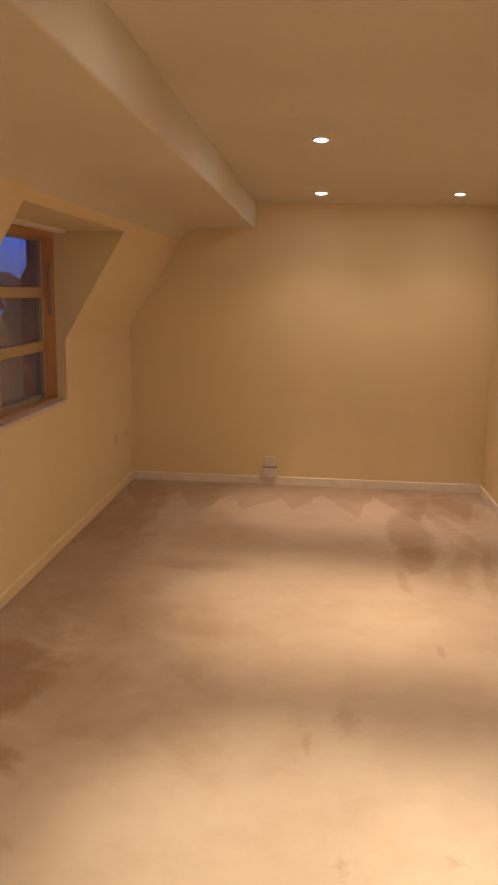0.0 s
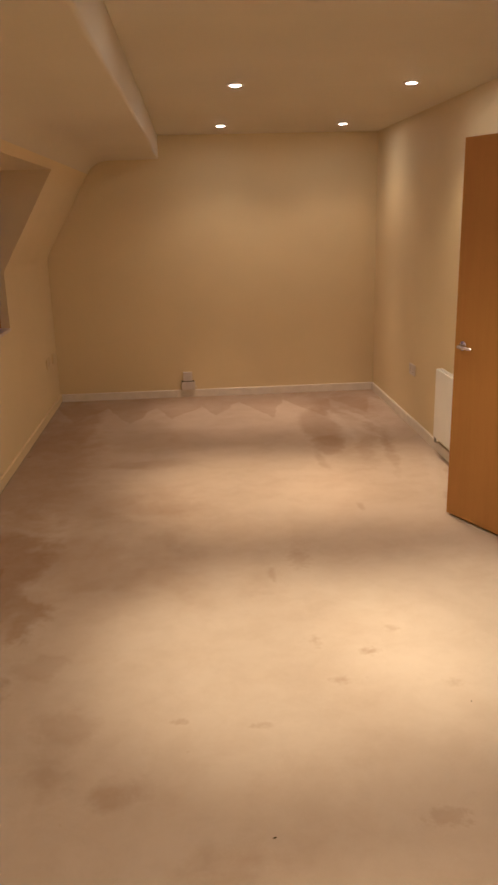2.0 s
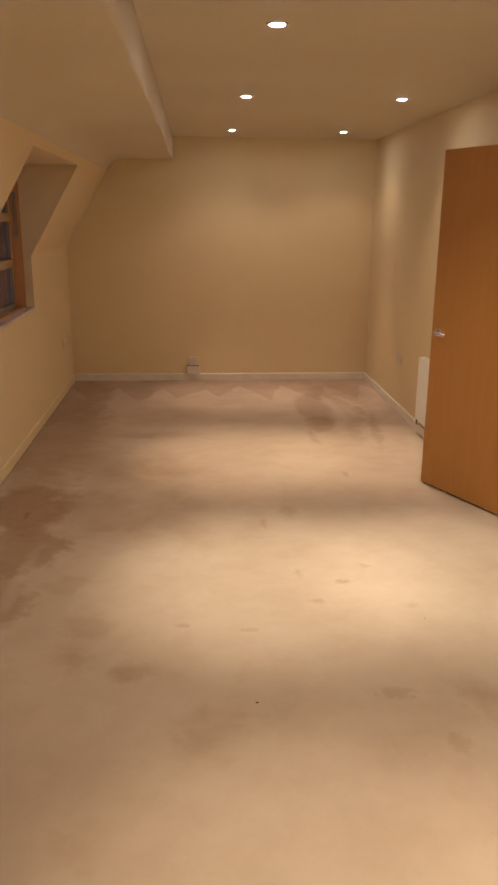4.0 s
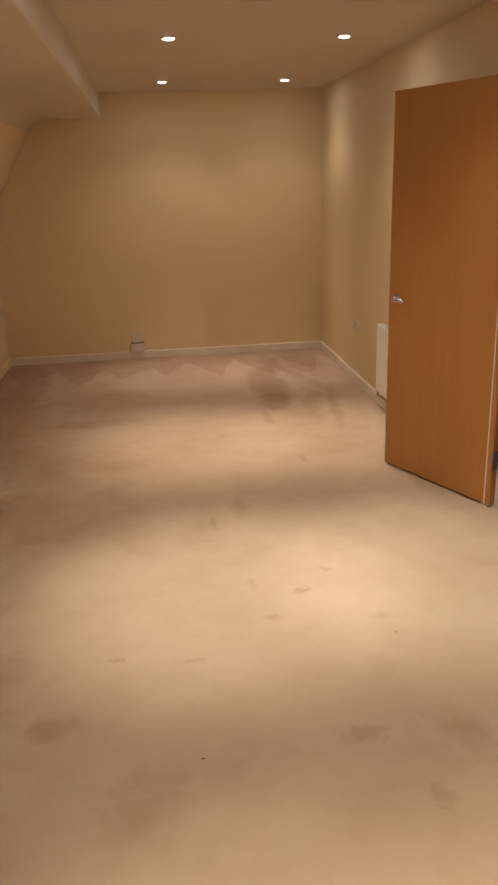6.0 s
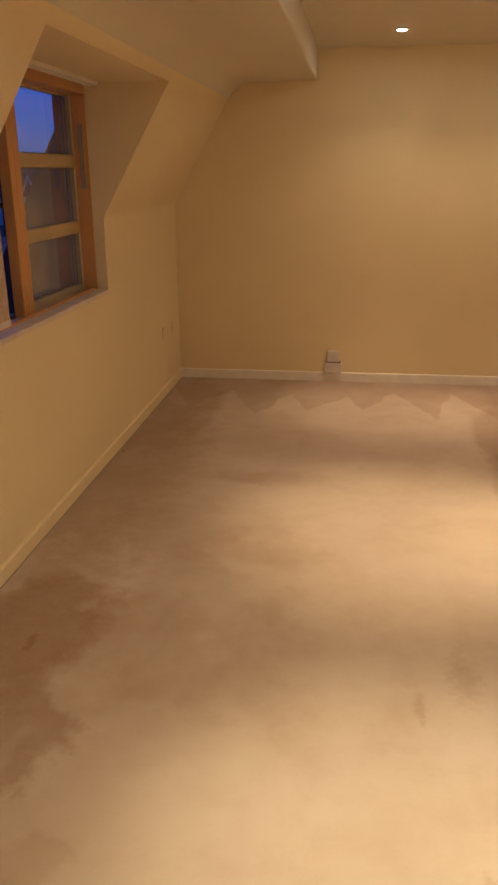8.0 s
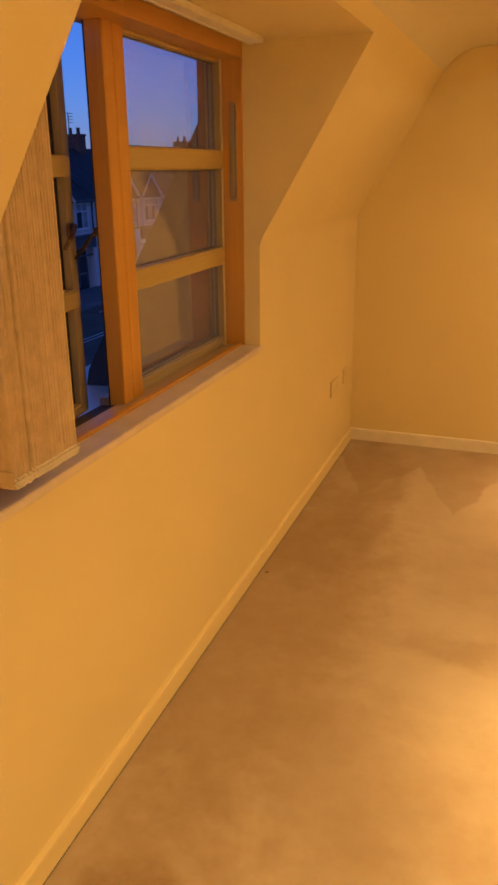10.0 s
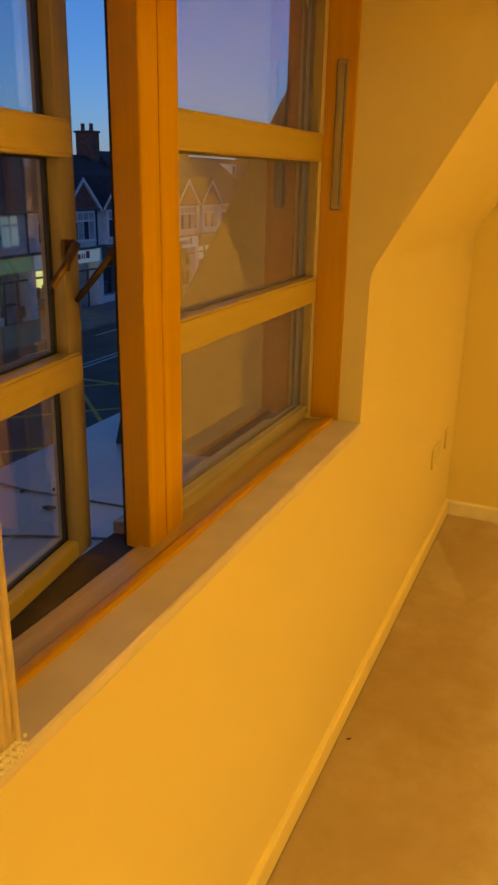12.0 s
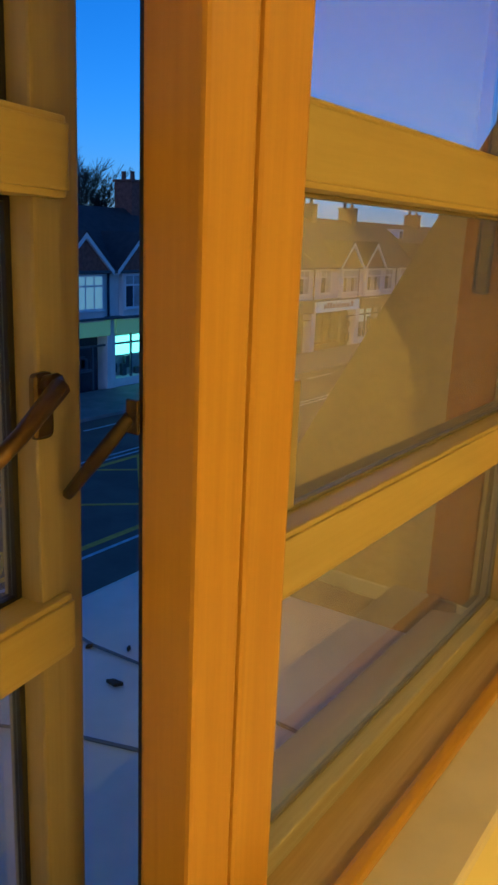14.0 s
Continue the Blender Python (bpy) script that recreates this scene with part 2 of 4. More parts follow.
# darker patches of brushed or stained pile, some only painted dimness: centre x, y, radii, weight, edge, raggedness
NAP_DIM_MARKS = [
    (1.02, 5.55, 0.17, 0.62, 0.38, 0.35, 1.0),
    (1.00, 5.05, 0.15, 0.30, 0.36, 0.30, 1.2),
    (1.36, 6.20, 0.38, 0.50, 0.36, 0.45, 1.4),
    (1.45, 5.30, 0.12, 0.45, 0.26, 0.50, 1.6),
    (1.56, 3.75, 0.09, 0.26, 0.30, 0.40, 1.6),
    (0.51, 3.14, 0.07, 0.16, 0.28, 0.60, 1.6),
    (0.97, 3.79, 0.025, 0.08, 0.30, 0.50, 1.6),
    (0.84, 1.12, 0.05, 0.06, 0.24, 0.50, 2.2),
    (0.70, 1.39, 0.08, 0.05, 0.26, 0.50, 2.2),
    (-1.00, 3.25, 0.32, 0.48, 0.74, 0.36, 1.3),
    (-0.88, 2.68, 0.22, 0.32, 0.55, 0.28, 1.5),
    (-0.96, 2.20, 0.24, 0.36, 0.44, 0.32, 1.8),
    (-0.60, 2.28, 0.12, 0.10, 0.22, 0.35, 1.8),
    (-0.46, 1.92, 0.16, 0.12, 0.24, 0.45, 1.8),
    (-0.62, 3.38, 0.28, 0.26, 0.34, 0.60, 1.4),
    (-0.965, 3.17, 0.020, 0.070, 0.9, 0.50, 2.5),
    (-1.11, 3.05, 0.02, 0.035, 0.8, 0.30, 2.0),
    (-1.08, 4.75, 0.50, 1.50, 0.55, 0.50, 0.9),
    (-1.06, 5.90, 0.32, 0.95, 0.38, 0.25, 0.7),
    # broad soft dimming painted in where the lamp light falls off
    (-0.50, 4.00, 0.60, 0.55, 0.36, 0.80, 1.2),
    (-0.30, 4.78, 0.42, 0.14, 0.30, 0.60, 1.6),
    # another wide soft dimming, in the colour, left of the light pools
    (-0.35, 3.05, 0.85, 0.50, 0.30, 0.80, 1.0),
    # two dim bands between the rows of light pools, painted into the pile
    (0.00, 5.38, 0.95, 0.34, 0.18, 0.45, 0.5),
    (0.45, 3.42, 1.05, 0.36, 0.09, 0.80, 1.0),
    (0.67, 2.26, 0.054, 0.035, 0.5, 0.85, 2.4),
    (0.47, 2.36, 0.030, 0.054, 0.32, 0.85, 2.4),
    (0.52, 2.08, 0.049, 0.030, 0.35, 0.85, 2.4),
    (0.80, 2.42, 0.041, 0.030, 0.30, 0.85, 2.4),
    (0.93, 2.02, 0.043, 0.032, 0.28, 0.85, 2.4),
    (-0.07, 1.90, 0.04, 0.022, 0.35, 0.60, 2.4),
    (0.21, 1.85, 0.05, 0.022, 0.28, 0.60, 2.8),
    (0.36, 2.98, 0.025, 0.09, 0.26, 0.60, 2.4),
    (0.95, 1.36, 0.10, 0.22, 0.30, 0.70, 2.6),
    (-0.24, 1.58, 0.12, 0.12, 0.36, 0.70, 2.6),
    (-0.50, 1.70, 0.10, 0.18, 0.26, 0.70, 2.6),
    (0.05, 1.20, 0.16, 0.18, 0.24, 0.70, 2.4),
    (-0.35, 0.75, 0.10, 0.12, 0.20, 0.70, 2.4),
    (1.15, 1.05, 0.14, 0.20, 0.24, 0.70, 2.4),
]

WALL = plaster("cream_emulsion", (0.77, 0.645, 0.315))
CEIL = plaster("ceiling_emulsion", (0.69, 0.63, 0.465))
CARPET = carpet_mat()
SKIRT = simple("ivory_gloss", (0.80, 0.74, 0.62), 0.35, var=0.08, bstr=0.05)
CREAMP = simple("aged_cream_plastic", (0.68, 0.61, 0.52), 0.4, var=0.1, bstr=0.03)
WHITE = simple("white_plastic", (0.78, 0.76, 0.70), 0.35, var=0.06, bstr=0.03)
RADW = simple("white_enamel", (0.78, 0.76, 0.70), 0.55, var=0.05, scale=3, bscale=9, bstr=0.02)
GREYP = simple("shadow_grey_plastic", (0.16, 0.15, 0.14), 0.5)
CHROME = simple("satin_chrome", (0.72, 0.70, 0.67), 0.22, 1.0, var=0.05, bstr=0.02)
BRONZE = simple("aged_bronze", (0.16, 0.10, 0.04), 0.42, 0.75, var=0.3, scale=40)
STEEL = simple("dull_steel", (0.22, 0.20, 0.18), 0.4, 0.9, var=0.2)
PINE = timber("varnished_pine", (0.60, 0.315, 0.016), (0.50, 0.245, 0.010), 0.42, "Z", 0.16, knots=0.5)
PINEY = timber("varnished_pine_rail", (0.60, 0.315, 0.018), (0.48, 0.235, 0.011), 0.42, "Y", 0.18, knots=0.5)
SILLT = simple("aged_white_sill_paint", (0.66, 0.56, 0.45), 0.45, var=0.12, scale=8, bstr=0.08)
SILLW = timber("worn_pine_sill", (0.56, 0.40, 0.21), (0.40, 0.27, 0.13), 0.5, "Y", 0.15)
SASH = timber("pale_varnished_sash", (0.37, 0.295, 0.16), (0.29, 0.225, 0.115), 0.45, "Z", 0.2, knots=0.25)
SASHY = timber("pale_varnished_bar", (0.50, 0.385, 0.13), (0.43, 0.32, 0.10), 0.45, "Y", 0.2, knots=0.25)
BEADY = timber("greyed_glazing_bead", (0.46, 0.40, 0.27), (0.36, 0.30, 0.19), 0.5, "Y", 0.1, knots=0.0)
VENEER = timber("beech_veneer", (0.46, 0.238, 0.0015), (0.425, 0.215, 0.001), 0.62, "Z", 0.0, 14.0, 1.6, 0.0)
REBATE = simple("dark_rebate_timber", (0.10, 0.072, 0.034), 0.8, var=0.4, scale=14)
GREYSEAL = simple("grey_glazing_bead", (0.20, 0.17, 0.12), 0.5, var=0.2, scale=20)
BLACK = simple("black_gasket", (0.012, 0.011, 0.010), 0.5)
GLASS = glass_mat("veiled_window_glass", 0.035, 0.115)
CLEAN = glass_mat("clean_window_glass", 0.008, 0.03)
SLAT = simple("woven_blind_fabric", (0.58, 0.45, 0.28), 0.85, var=0.15, scale=30, bscale=500, bstr=0.6, bdist=0.002)
BEAD = simple("cream_bead_chain", (0.72, 0.66, 0.52), 0.45)
LAMP = glow("lamp_face", (1.0, 0.62, 0.25), 220.0)
ROOFING = simple("grey_roof_membrane", (0.80, 0.73, 0.62), 0.34, var=0.18, scale=3, bscale=40)
TILE = simple("dark_roof_tile", (0.055, 0.045, 0.042), 0.7, var=0.3, scale=3, bscale=20, bstr=0.6, bdist=0.02)
ASPHALT = simple("asphalt", (0.14, 0.115, 0.085), 0.9, var=0.25, scale=0.8, bscale=60)
PAVE = simple("paving", (0.22, 0.21, 0.20), 0.8, var=0.2, scale=1.5)
RENDER = simple("pale_render", (0.74, 0.73, 0.71), 0.8, var=0.12, scale=1.0)
BRICKM = simple("red_brown_brickwork", (0.20, 0.10, 0.07), 0.85, var=0.35, scale=6)
UPVC = simple("white_upvc", (0.75, 0.76, 0.78), 0.4, var=0.05)
DARKGLASS = simple("dark_window_pane", (0.05, 0.06, 0.08), 0.08, var=0.2)
CURTAIN = simple("net_curtain", (0.40, 0.40, 0.40), 0.8, var=0.3, scale=3)
YELLOW = simple("yellow_road_paint", (0.60, 0.40, 0.05), 0.7, var=0.3, scale=4)
WHITEP = simple("white_road_paint", (0.6, 0.6, 0.6), 0.7, var=0.3, scale=4)
# faint glow added to lift the green boards out of the canopy's shade
GREENF = glow("glow_lifted_green_fascia", (0.40, 0.58, 0.30), 0.045)
DARKF = simple("dark_fascia", (0.07, 0.08, 0.10), 0.5)
SIGNW = glow("lit_sign_face", (0.62, 0.68, 0.80), 0.06)
SHOPC = glow("lit_shop_cool", (0.50, 0.98, 0.88), 0.75)
SHOPW = glow("lit_shop_warm", (0.95, 0.88, 0.40), 0.40)
ROOMW = glow("lit_room_warm", (0.80, 0.92, 0.85), 0.06)
TREE = simple("bare_twigs", (0.035, 0.028, 0.022), 0.9)
GROOVE = simple("groove_shade_brown", (0.12, 0.035, 0.012), 0.6)
DBRONZE = simple("tarnished_bronze", (0.07, 0.048, 0.024), 0.55, 0.5, var=0.3, scale=40)
LEAFM = simple("dead_leaf", (0.05, 0.035, 0.02), 0.8)
LETTER = simple("maroon_lettering", (0.16, 0.04, 0.07), 0.6)


# ---- mesh helpers ----
def mesh_ob(name, bm, material, parent=None, label="", smooth=False):
    me = bpy.data.meshes.new(name)
    bmesh.ops.recalc_face_normals(bm, faces=bm.faces)
    bm.to_mesh(me)
    bm.free()
    if smooth:
        for p in me.polygons:
            p.use_smooth = True
    me.materials.append(material)
    ob = new(name, me)
    if parent is not None:
        ob.parent = parent
    if label:
        ob["label"] = label
    return ob


def part(name, bm, material, parent, label="", smooth=False):
    return mesh_ob(name, bm, material, parent, label, smooth)


def box(x0, x1, y0, y1, z0, z1, bev=0.0, seg=2, bm=None):
    """A box with softened edges."""
    b = bmesh.new()
    bmesh.ops.create_cube(b, size=1)
    for v in b.verts:
        v.co = Vector((x0 + (v.co.x + 0.5) * (x1 - x0), y0 + (v.co.y + 0.5) * (y1 - y0), z0 + (v.co.z + 0.5) * (z1 - z0)))
    if bev > 0:
        bmesh.ops.bevel(b, geom=b.edges[:], offset=bev, segments=seg, affect="EDGES", profile=0.6)
    return b if bm is None else join(bm, b)


def join(a, b):
    me = bpy.data.meshes.new("tmp")
    b.to_mesh(me)
    b.free()
    a.from_mesh(me)
    bpy.data.meshes.remove(me)
    return a


def prism(profile, axis, a, c, bm=None):
    """A closed profile drawn out along an axis. Profile pairs are the two other axes in order."""
    b = bmesh.new()

    def at(p, q):
        return {"x": (q, p[0], p[1]), "y": (p[0], q, p[1]), "z": (p[0], p[1], q)}[axis]
    va = [b.verts.new(at(p, a)) for p in profile]
    vc = [b.verts.new(at(p, c)) for p in profile]
    n = len(profile)
    b.faces.new(va)
    b.faces.new(vc[::-1])
    for i in range(n):
        b.faces.new((va[i], va[(i + 1) % n], vc[(i + 1) % n], vc[i]))
    return b if bm is None else join(bm, b)


def tube(points, r, seg=10, bm=None):
    """A round bar along a line of points."""
    b = bmesh.new()
    rings = []
    pts = [Vector(p) for p in points]
    for i, p in enumerate(pts):
        d = (pts[min(i + 1, len(pts) - 1)] - pts[max(i - 1, 0)]).normalized()
        u = d.orthogonal().normalized()
        w = d.cross(u)
        rr = r[i] if isinstance(r, (list, tuple)) else r
        rings.append([b.verts.new(p + rr * (math.cos(2 * math.pi * k / seg) * u + math.sin(2 * math.pi * k / seg) * w)) for k in range(seg)])
    for r0, r1 in zip(rings, rings[1:]):
        best = min(range(seg), key=lambda s: (r1[s].co - r0[0].co).length)
        for k in range(seg):
            b.faces.new((r0[k], r0[(k + 1) % seg], r1[(k + 1 + best) % seg], r1[(k + best) % seg]))
    b.faces.new(rings[0][::-1])
    b.faces.new(rings[-1])
    return b if bm is None else join(bm, b)


def lathe(profile, seg=28, m=None):
    """A turned shape about z from (radius, height) pairs."""
    b = bmesh.new()
    rings = [[b.verts.new((r * math.cos(2 * math.pi * k / seg), r * math.sin(2 * math.pi * k / seg), z)) for k in range(seg)] for r, z in profile]
    for r0, r1 in zip(rings, rings[1:]):
        for k in range(seg):
            b.faces.new((r0[k], r0[(k + 1) % seg], r1[(k + 1) % seg], r1[k]))
    if m is not None:
        b.transform(m)
    return b


def thing(name, label, category, at=(0, 0, 0), rz=0.0, group="", kind=""):
    e = new(name)
    e.empty_display_size = 0.1
    e.matrix_world = pose(*at, 0, 0, rz)
    return tagged(e, label, category, group, kind)


def structure(name, bm, material, label, category, smooth=False):
    return tagged(mesh_ob(name, bm, material, None, "", smooth), label, category, kind="structure")


# ---- the room ----
XL, XR, YB, YF, ZC = -1.245, 1.747, -2.05, 6.83, 2.335
KX, KZ, SX, SZ = -1.245, 1.319, -0.762, 2.14      # kink of the mansard wall and top of its slope
BX = -0.205                                      # edge of the bulkhead
WY0, WY1, WZ0, WZ1 = 3.52, 5.135, 0.936, 1.978   # window recess
DY0, DY1, DZ = 2.13, 2.925, 2.01                 # doorway in the east wall
OUT = -1.47


def slope_x(z):
    return KX + (z - KZ) * (SX - KX) / (SZ - KZ)


b = box(XL - 0.02, XR + 0.06, YB - 0.02, YF + 0.02, -0.25, 0.0)
box(XR + 0.06, XR + 1.52, 0.85, 4.15, -0.25, 0.0, bm=b)
structure("floor", b, CARPET, "beige cut-pile carpet with brushed patches, stains and painted-in dim bands", "carpet")

SL = Vector((SX - KX, SZ - KZ)).normalized()


def eased(a, p, c, n=7):
    """A soft plastered turn from a to c about the corner p."""
    return [tuple((1 - t) ** 2 * Vector(a) + 2 * t * (1 - t) * Vector(p) + t * t * Vector(c)) for t in (i / (n - 1) for i in range(n))]


turn = eased((XL, KZ - 0.03), (XL, KZ), (KX + SL.x * 0.03, KZ + SL.y * 0.03))
full = [(OUT, -0.25), (XL, -0.25), *turn, (SX, SZ), (SX, 2.6), (OUT, 2.6)]
b = prism(full, "y", YB - 0.2, WY0)
prism(full, "y", WY1, YF + 0.2, b)
prism([(OUT, -0.25), (XL, -0.25), (XL, WZ0 - 0.022), (-1.402, WZ0 - 0.022), (-1.402, 0.867), (OUT, 0.867)], "y", WY0, WY1, b)
prism([(OUT, WZ1), (slope_x(WZ1), WZ1), (SX, SZ), (SX, 2.6), (OUT, 2.6)], "y", WY0, WY1, b)
structure("wall_west", b, WALL, "cream painted mansard wall with sloping upper half", "wall")

b = box(XL, XR, YF, YF + 0.2, -0.25, 2.6)
structure("wall_north", b, WALL, "plain cream painted end wall", "wall")
b = box(XL, XR, YB - 0.2, YB, -0.25, 2.6)
structure("wall_south", b, WALL, "plain cream painted wall", "wall")
b = box(XR, XR + 0.12, YB - 0.2, DY0, -0.25, 2.6)
box(XR, XR + 0.12, DY1, YF + 0.2, -0.25, 2.6, bm=b)
box(XR, XR + 0.12, DY0, DY1, DZ, 2.6, bm=b)
structure("wall_east", b, WALL, "cream painted wall with a doorway", "wall")
b = box(BX, XR, YB, YF, ZC, 2.6)
structure("ceiling", b, CEIL, "smooth cream-white ceiling", "ceiling")

# bulkhead: hand-plastered, its lower arris wanders
b = bmesh.new()
NB = 90
rows = []
for i in range(NB + 1):
    y = YB + (YF - YB) * i / NB
    w = 0.010 * noise.noise((y * 0.9, 3.1, 0)) + 0.006 * noise.noise((y * 2.7, 7.7, 0))
    w2 = 0.006 * noise.noise((y * 1.3, 12.4, 0))
    r = 0.016
    prof = [(p[0], p[1] - 0.003 * (k / 6)) for k, p in enumerate(eased((SX - SL.x * 0.13, SZ - SL.y * 0.13), (SX, SZ), (SX + 0.14, SZ)))] + [(-0.5, SZ - 0.003 + w2)]
    for k in range(6):
        a = -math.pi / 2 + k * math.pi / 10
        prof.append((BX + w - r + r * math.cos(a), SZ + w2 + r + r * math.sin(a)))
    prof += [(BX + w * 0.6, 2.25), (BX + w * 0.4, ZC + 0.02)]
    rows.append([b.verts.new((x, y, z)) for x, z in prof])
for r0, r1 in zip(rows, rows[1:]):
    for k in range(len(r0) - 1):
        b.faces.new((r0[k], r0[k + 1], r1[k + 1], r1[k]))
ob = structure("ceiling_bulkhead", b, CEIL, "boxed plaster bulkhead along the ceiling", "bulkhead", True)
b = box(SX, BX - 0.02, YB, YF, SZ + 0.03, 2.6)
structure("ceiling_bulkhead_core", b, CEIL, "core of the plaster bulkhead", "bulkhead")

# skirting boards
SK = [(0, 0), (0.016, 0), (0.016, 0.064), (0.0145, 0.068), (0.012, 0.070), (0, 0.070)]
structure("baseboard_north", prism([(YF - d, z) for d, z in SK], "x", XL, XR), SKIRT, "ivory gloss skirting board with pale top edge", "skirting board")
structure("baseboard_east", prism([(XR - d, z) for d, z in SK], "y", DY1 + 0.07, YF - 0.016), SKIRT, "ivory gloss skirting board with pale top edge", "skirting board")
structure("baseboard_east_near", prism([(XR - d, z) for d, z in SK], "y", YB, DY0 - 0.07), SKIRT, "ivory gloss skirting board", "skirting board")
structure("baseboard_west", prism([(XL + d, z) for d, z in SK], "y", YB, YF - 0.016), WALL, "skirting board painted in the cream of the wall", "skirting board")

# thin dark strip drawn in as the shadow line at the skirting's foot
structure("trim_edge_shadow", box(XL + 0.015, XL + 0.0178, YB, YF - 0.02, -0.002, 0.003), GREYP, "dark strip for the shadow line where carpet meets skirting", "carpet edge")
# doorway lining, and a plain landing behind it
b = box(XR - 0.004, XR + 0.124, DY0, DY0 + 0.018, 0, DZ)
box(XR - 0.004, XR + 0.124, DY1 - 0.018, DY1, 0, DZ, bm=b)
box(XR - 0.004, XR + 0.124, DY0 + 0.018, DY1 - 0.018, DZ - 0.018, DZ, bm=b)
box(XR - 0.018, XR - 0.002, DY0 - 0.055, DY0 + 0.004, 0, DZ + 0.055, 0.004, bm=b)
box(XR - 0.018, XR - 0.002, DY1 - 0.004, DY1 + 0.055, 0, DZ + 0.055, 0.004, bm=b)
box(XR - 0.018, XR - 0.002, DY0 + 0.004, DY1 - 0.004, DZ - 0.004, DZ + 0.055, 0.004, bm=b)
structure("door_frame", b, SKIRT, "ivory gloss door lining and architrave", "door frame")
b = box(XR + 1.5, XR + 1.6, 0.8, 4.2, 0, 2.6)
box(XR + 0.12, XR + 1.5, 0.8, 0.9, 0, 2.6, bm=b)
box(XR + 0.12, XR + 1.5, 4.1, 4.2, 0, 2.6, bm=b)
structure("wall_landing", b, WALL, "plain cream landing wall beyond the doorway", "wall")
structure("ceiling_landing", box(XR + 0.12, XR + 1.5, 0.9, 4.1, 2.4, 2.6), CEIL, "plain landing ceiling", "ceiling")


# ---- the open door ----
def build_door():
    """Flush veneered leaf; local x runs from the hinge to the free edge, y out of the face that is seen."""
    dx, dy = 1.42 - 1.735, 3.61 - 2.915
    d = thing("door_1", "open flush door in orange-brown wood veneer with lever handle", "door", (1.735, 2.915, 0), math.degrees(math.atan2(dy, dx)), kind="structure")
    w = math.hypot(dx, dy)
    part("leaf", box(-0.025, w, -0.044, 0, 0.012, 1.995, 0.0015, 1), VENEER, d)
    for s, y in ((1, 0.0), (-1, -0.044)):
        hx, hz = w - 0.062, 0.968
        rose = lathe([(0.0, 0.009), (0.021, 0.009), (0.0255, 0.006), (0.026, 0.0)], 28, Matrix.Translation((hx, y, hz)) @ Matrix.Rotation(radians(-90 * s), 4, "X"))
        h = part("door_handle", rose, CHROME, d, "satin chrome lever on a round rose", True)
        lever = [(hx, y, hz), (hx, y + s * 0.030, hz), (hx - 0.006, y + s * 0.042, hz), (hx - 0.02, y + s * 0.047, hz), (hx - 0.07, y + s * 0.047, hz - 0.001), (hx - 0.105, y + s * 0.046, hz - 0.002)]
        part("lever", tube(lever, [0.0095, 0.0095, 0.0098, 0.0098, 0.0095, 0.008], 14), CHROME, h, "", True)
        ros2 = lathe([(0.0, 0.006), (0.014, 0.006), (0.016, 0.0)], 20, Matrix.Translation((hx, y, hz - 0.0)) @ Matrix.Rotation(radians(-90 * s), 4, "X"))
        part("collar", ros2, CHROME, h, "", True)
    part("latch_plate", box(w - 0.0005, w + 0.0015, -0.032, -0.012, 0.88, 1.05, 0.0005, 1), CHROME, d, "chrome latch plate")
    for z in (0.25, 1.0, 1.78):
        hg = part("hinge", box(-0.028, -0.0245, -0.036, -0.004, z - 0.05, z + 0.05, 0.0005, 1), STEEL, d, "dark steel butt hinge")
        part("hinge_knuckle", tube([(-0.031, 0.004, z - 0.05), (-0.031, 0.004, z + 0.05)], 0.006, 12), STEEL, hg, "", True)
    return d


build_door()


# ---- downlights ----
POWER = {6.16: 0.52, 4.19: 0.96, 2.32: 1.3, 0.42: 0.9, -1.45: 0.85}   # old and new lamps differ
TONE = {6.16: (1.0, 0.505, 0.135), 4.19: (1.0, 0.525, 0.125), 2.32: (1.0, 0.585, 0.158), 0.42: (1.0, 0.56, 0.142), -1.45: LAMPCOL}
SIDE = {0.325: 1.10, 1.30: 0.91}
LX, LY = (0.325, 1.30), (6.16, 4.19, 2.32, 0.42, -1.45)


def build_downlight(x, y):
    d = thing("downlight", "round recessed ceiling spotlight, lit, with a pale metal rim", "downlight", (x, y, ZC), group="ceiling spotlights")
    part("rim", lathe([(0.033, 0.001), (0.034, -0.004), (0.038, -0.006), (0.043, -0.005), (0.046, 0.0)], 32), CHROME, d, "satin rim", True)
    part("lamp", lathe([(0.0, -0.0085), (0.018, -0.008), (0.026, -0.006), (0.030, -0.001)], 28), LAMP, d, "glowing lamp face", True)
    return d


first = build_downlight(LX[0], LY[0])
for x in LX:
    for y in LY:
        if (x, y) != (LX[0], LY[0]):
            copy_thing(first, pose(x, y, ZC))
        li = bpy.data.lights.new("spot_beam", "SPOT")
        li.energy, li.color = BEAM * POWER[y] * SIDE[x], TONE[y]
        li.spot_size, li.spot_blend, li.shadow_soft_size = radians(SPREAD), 1.0, 0.03
        lo = new("spot_beam", li)
        lo.matrix_world = pose(x, y, ZC - 0.014)
        sp = bpy.data.lights.new("spot_spill", "SPOT")
        sp.energy, sp.color = SPILL * POWER[y] * SIDE[x], TONE[y]
        sp.spot_size, sp.spot_blend, sp.shadow_soft_size = radians(120), 0.65, 0.03
        lo = new("spot_spill", sp)
        lo.matrix_world = pose(x, y, ZC - 0.014)


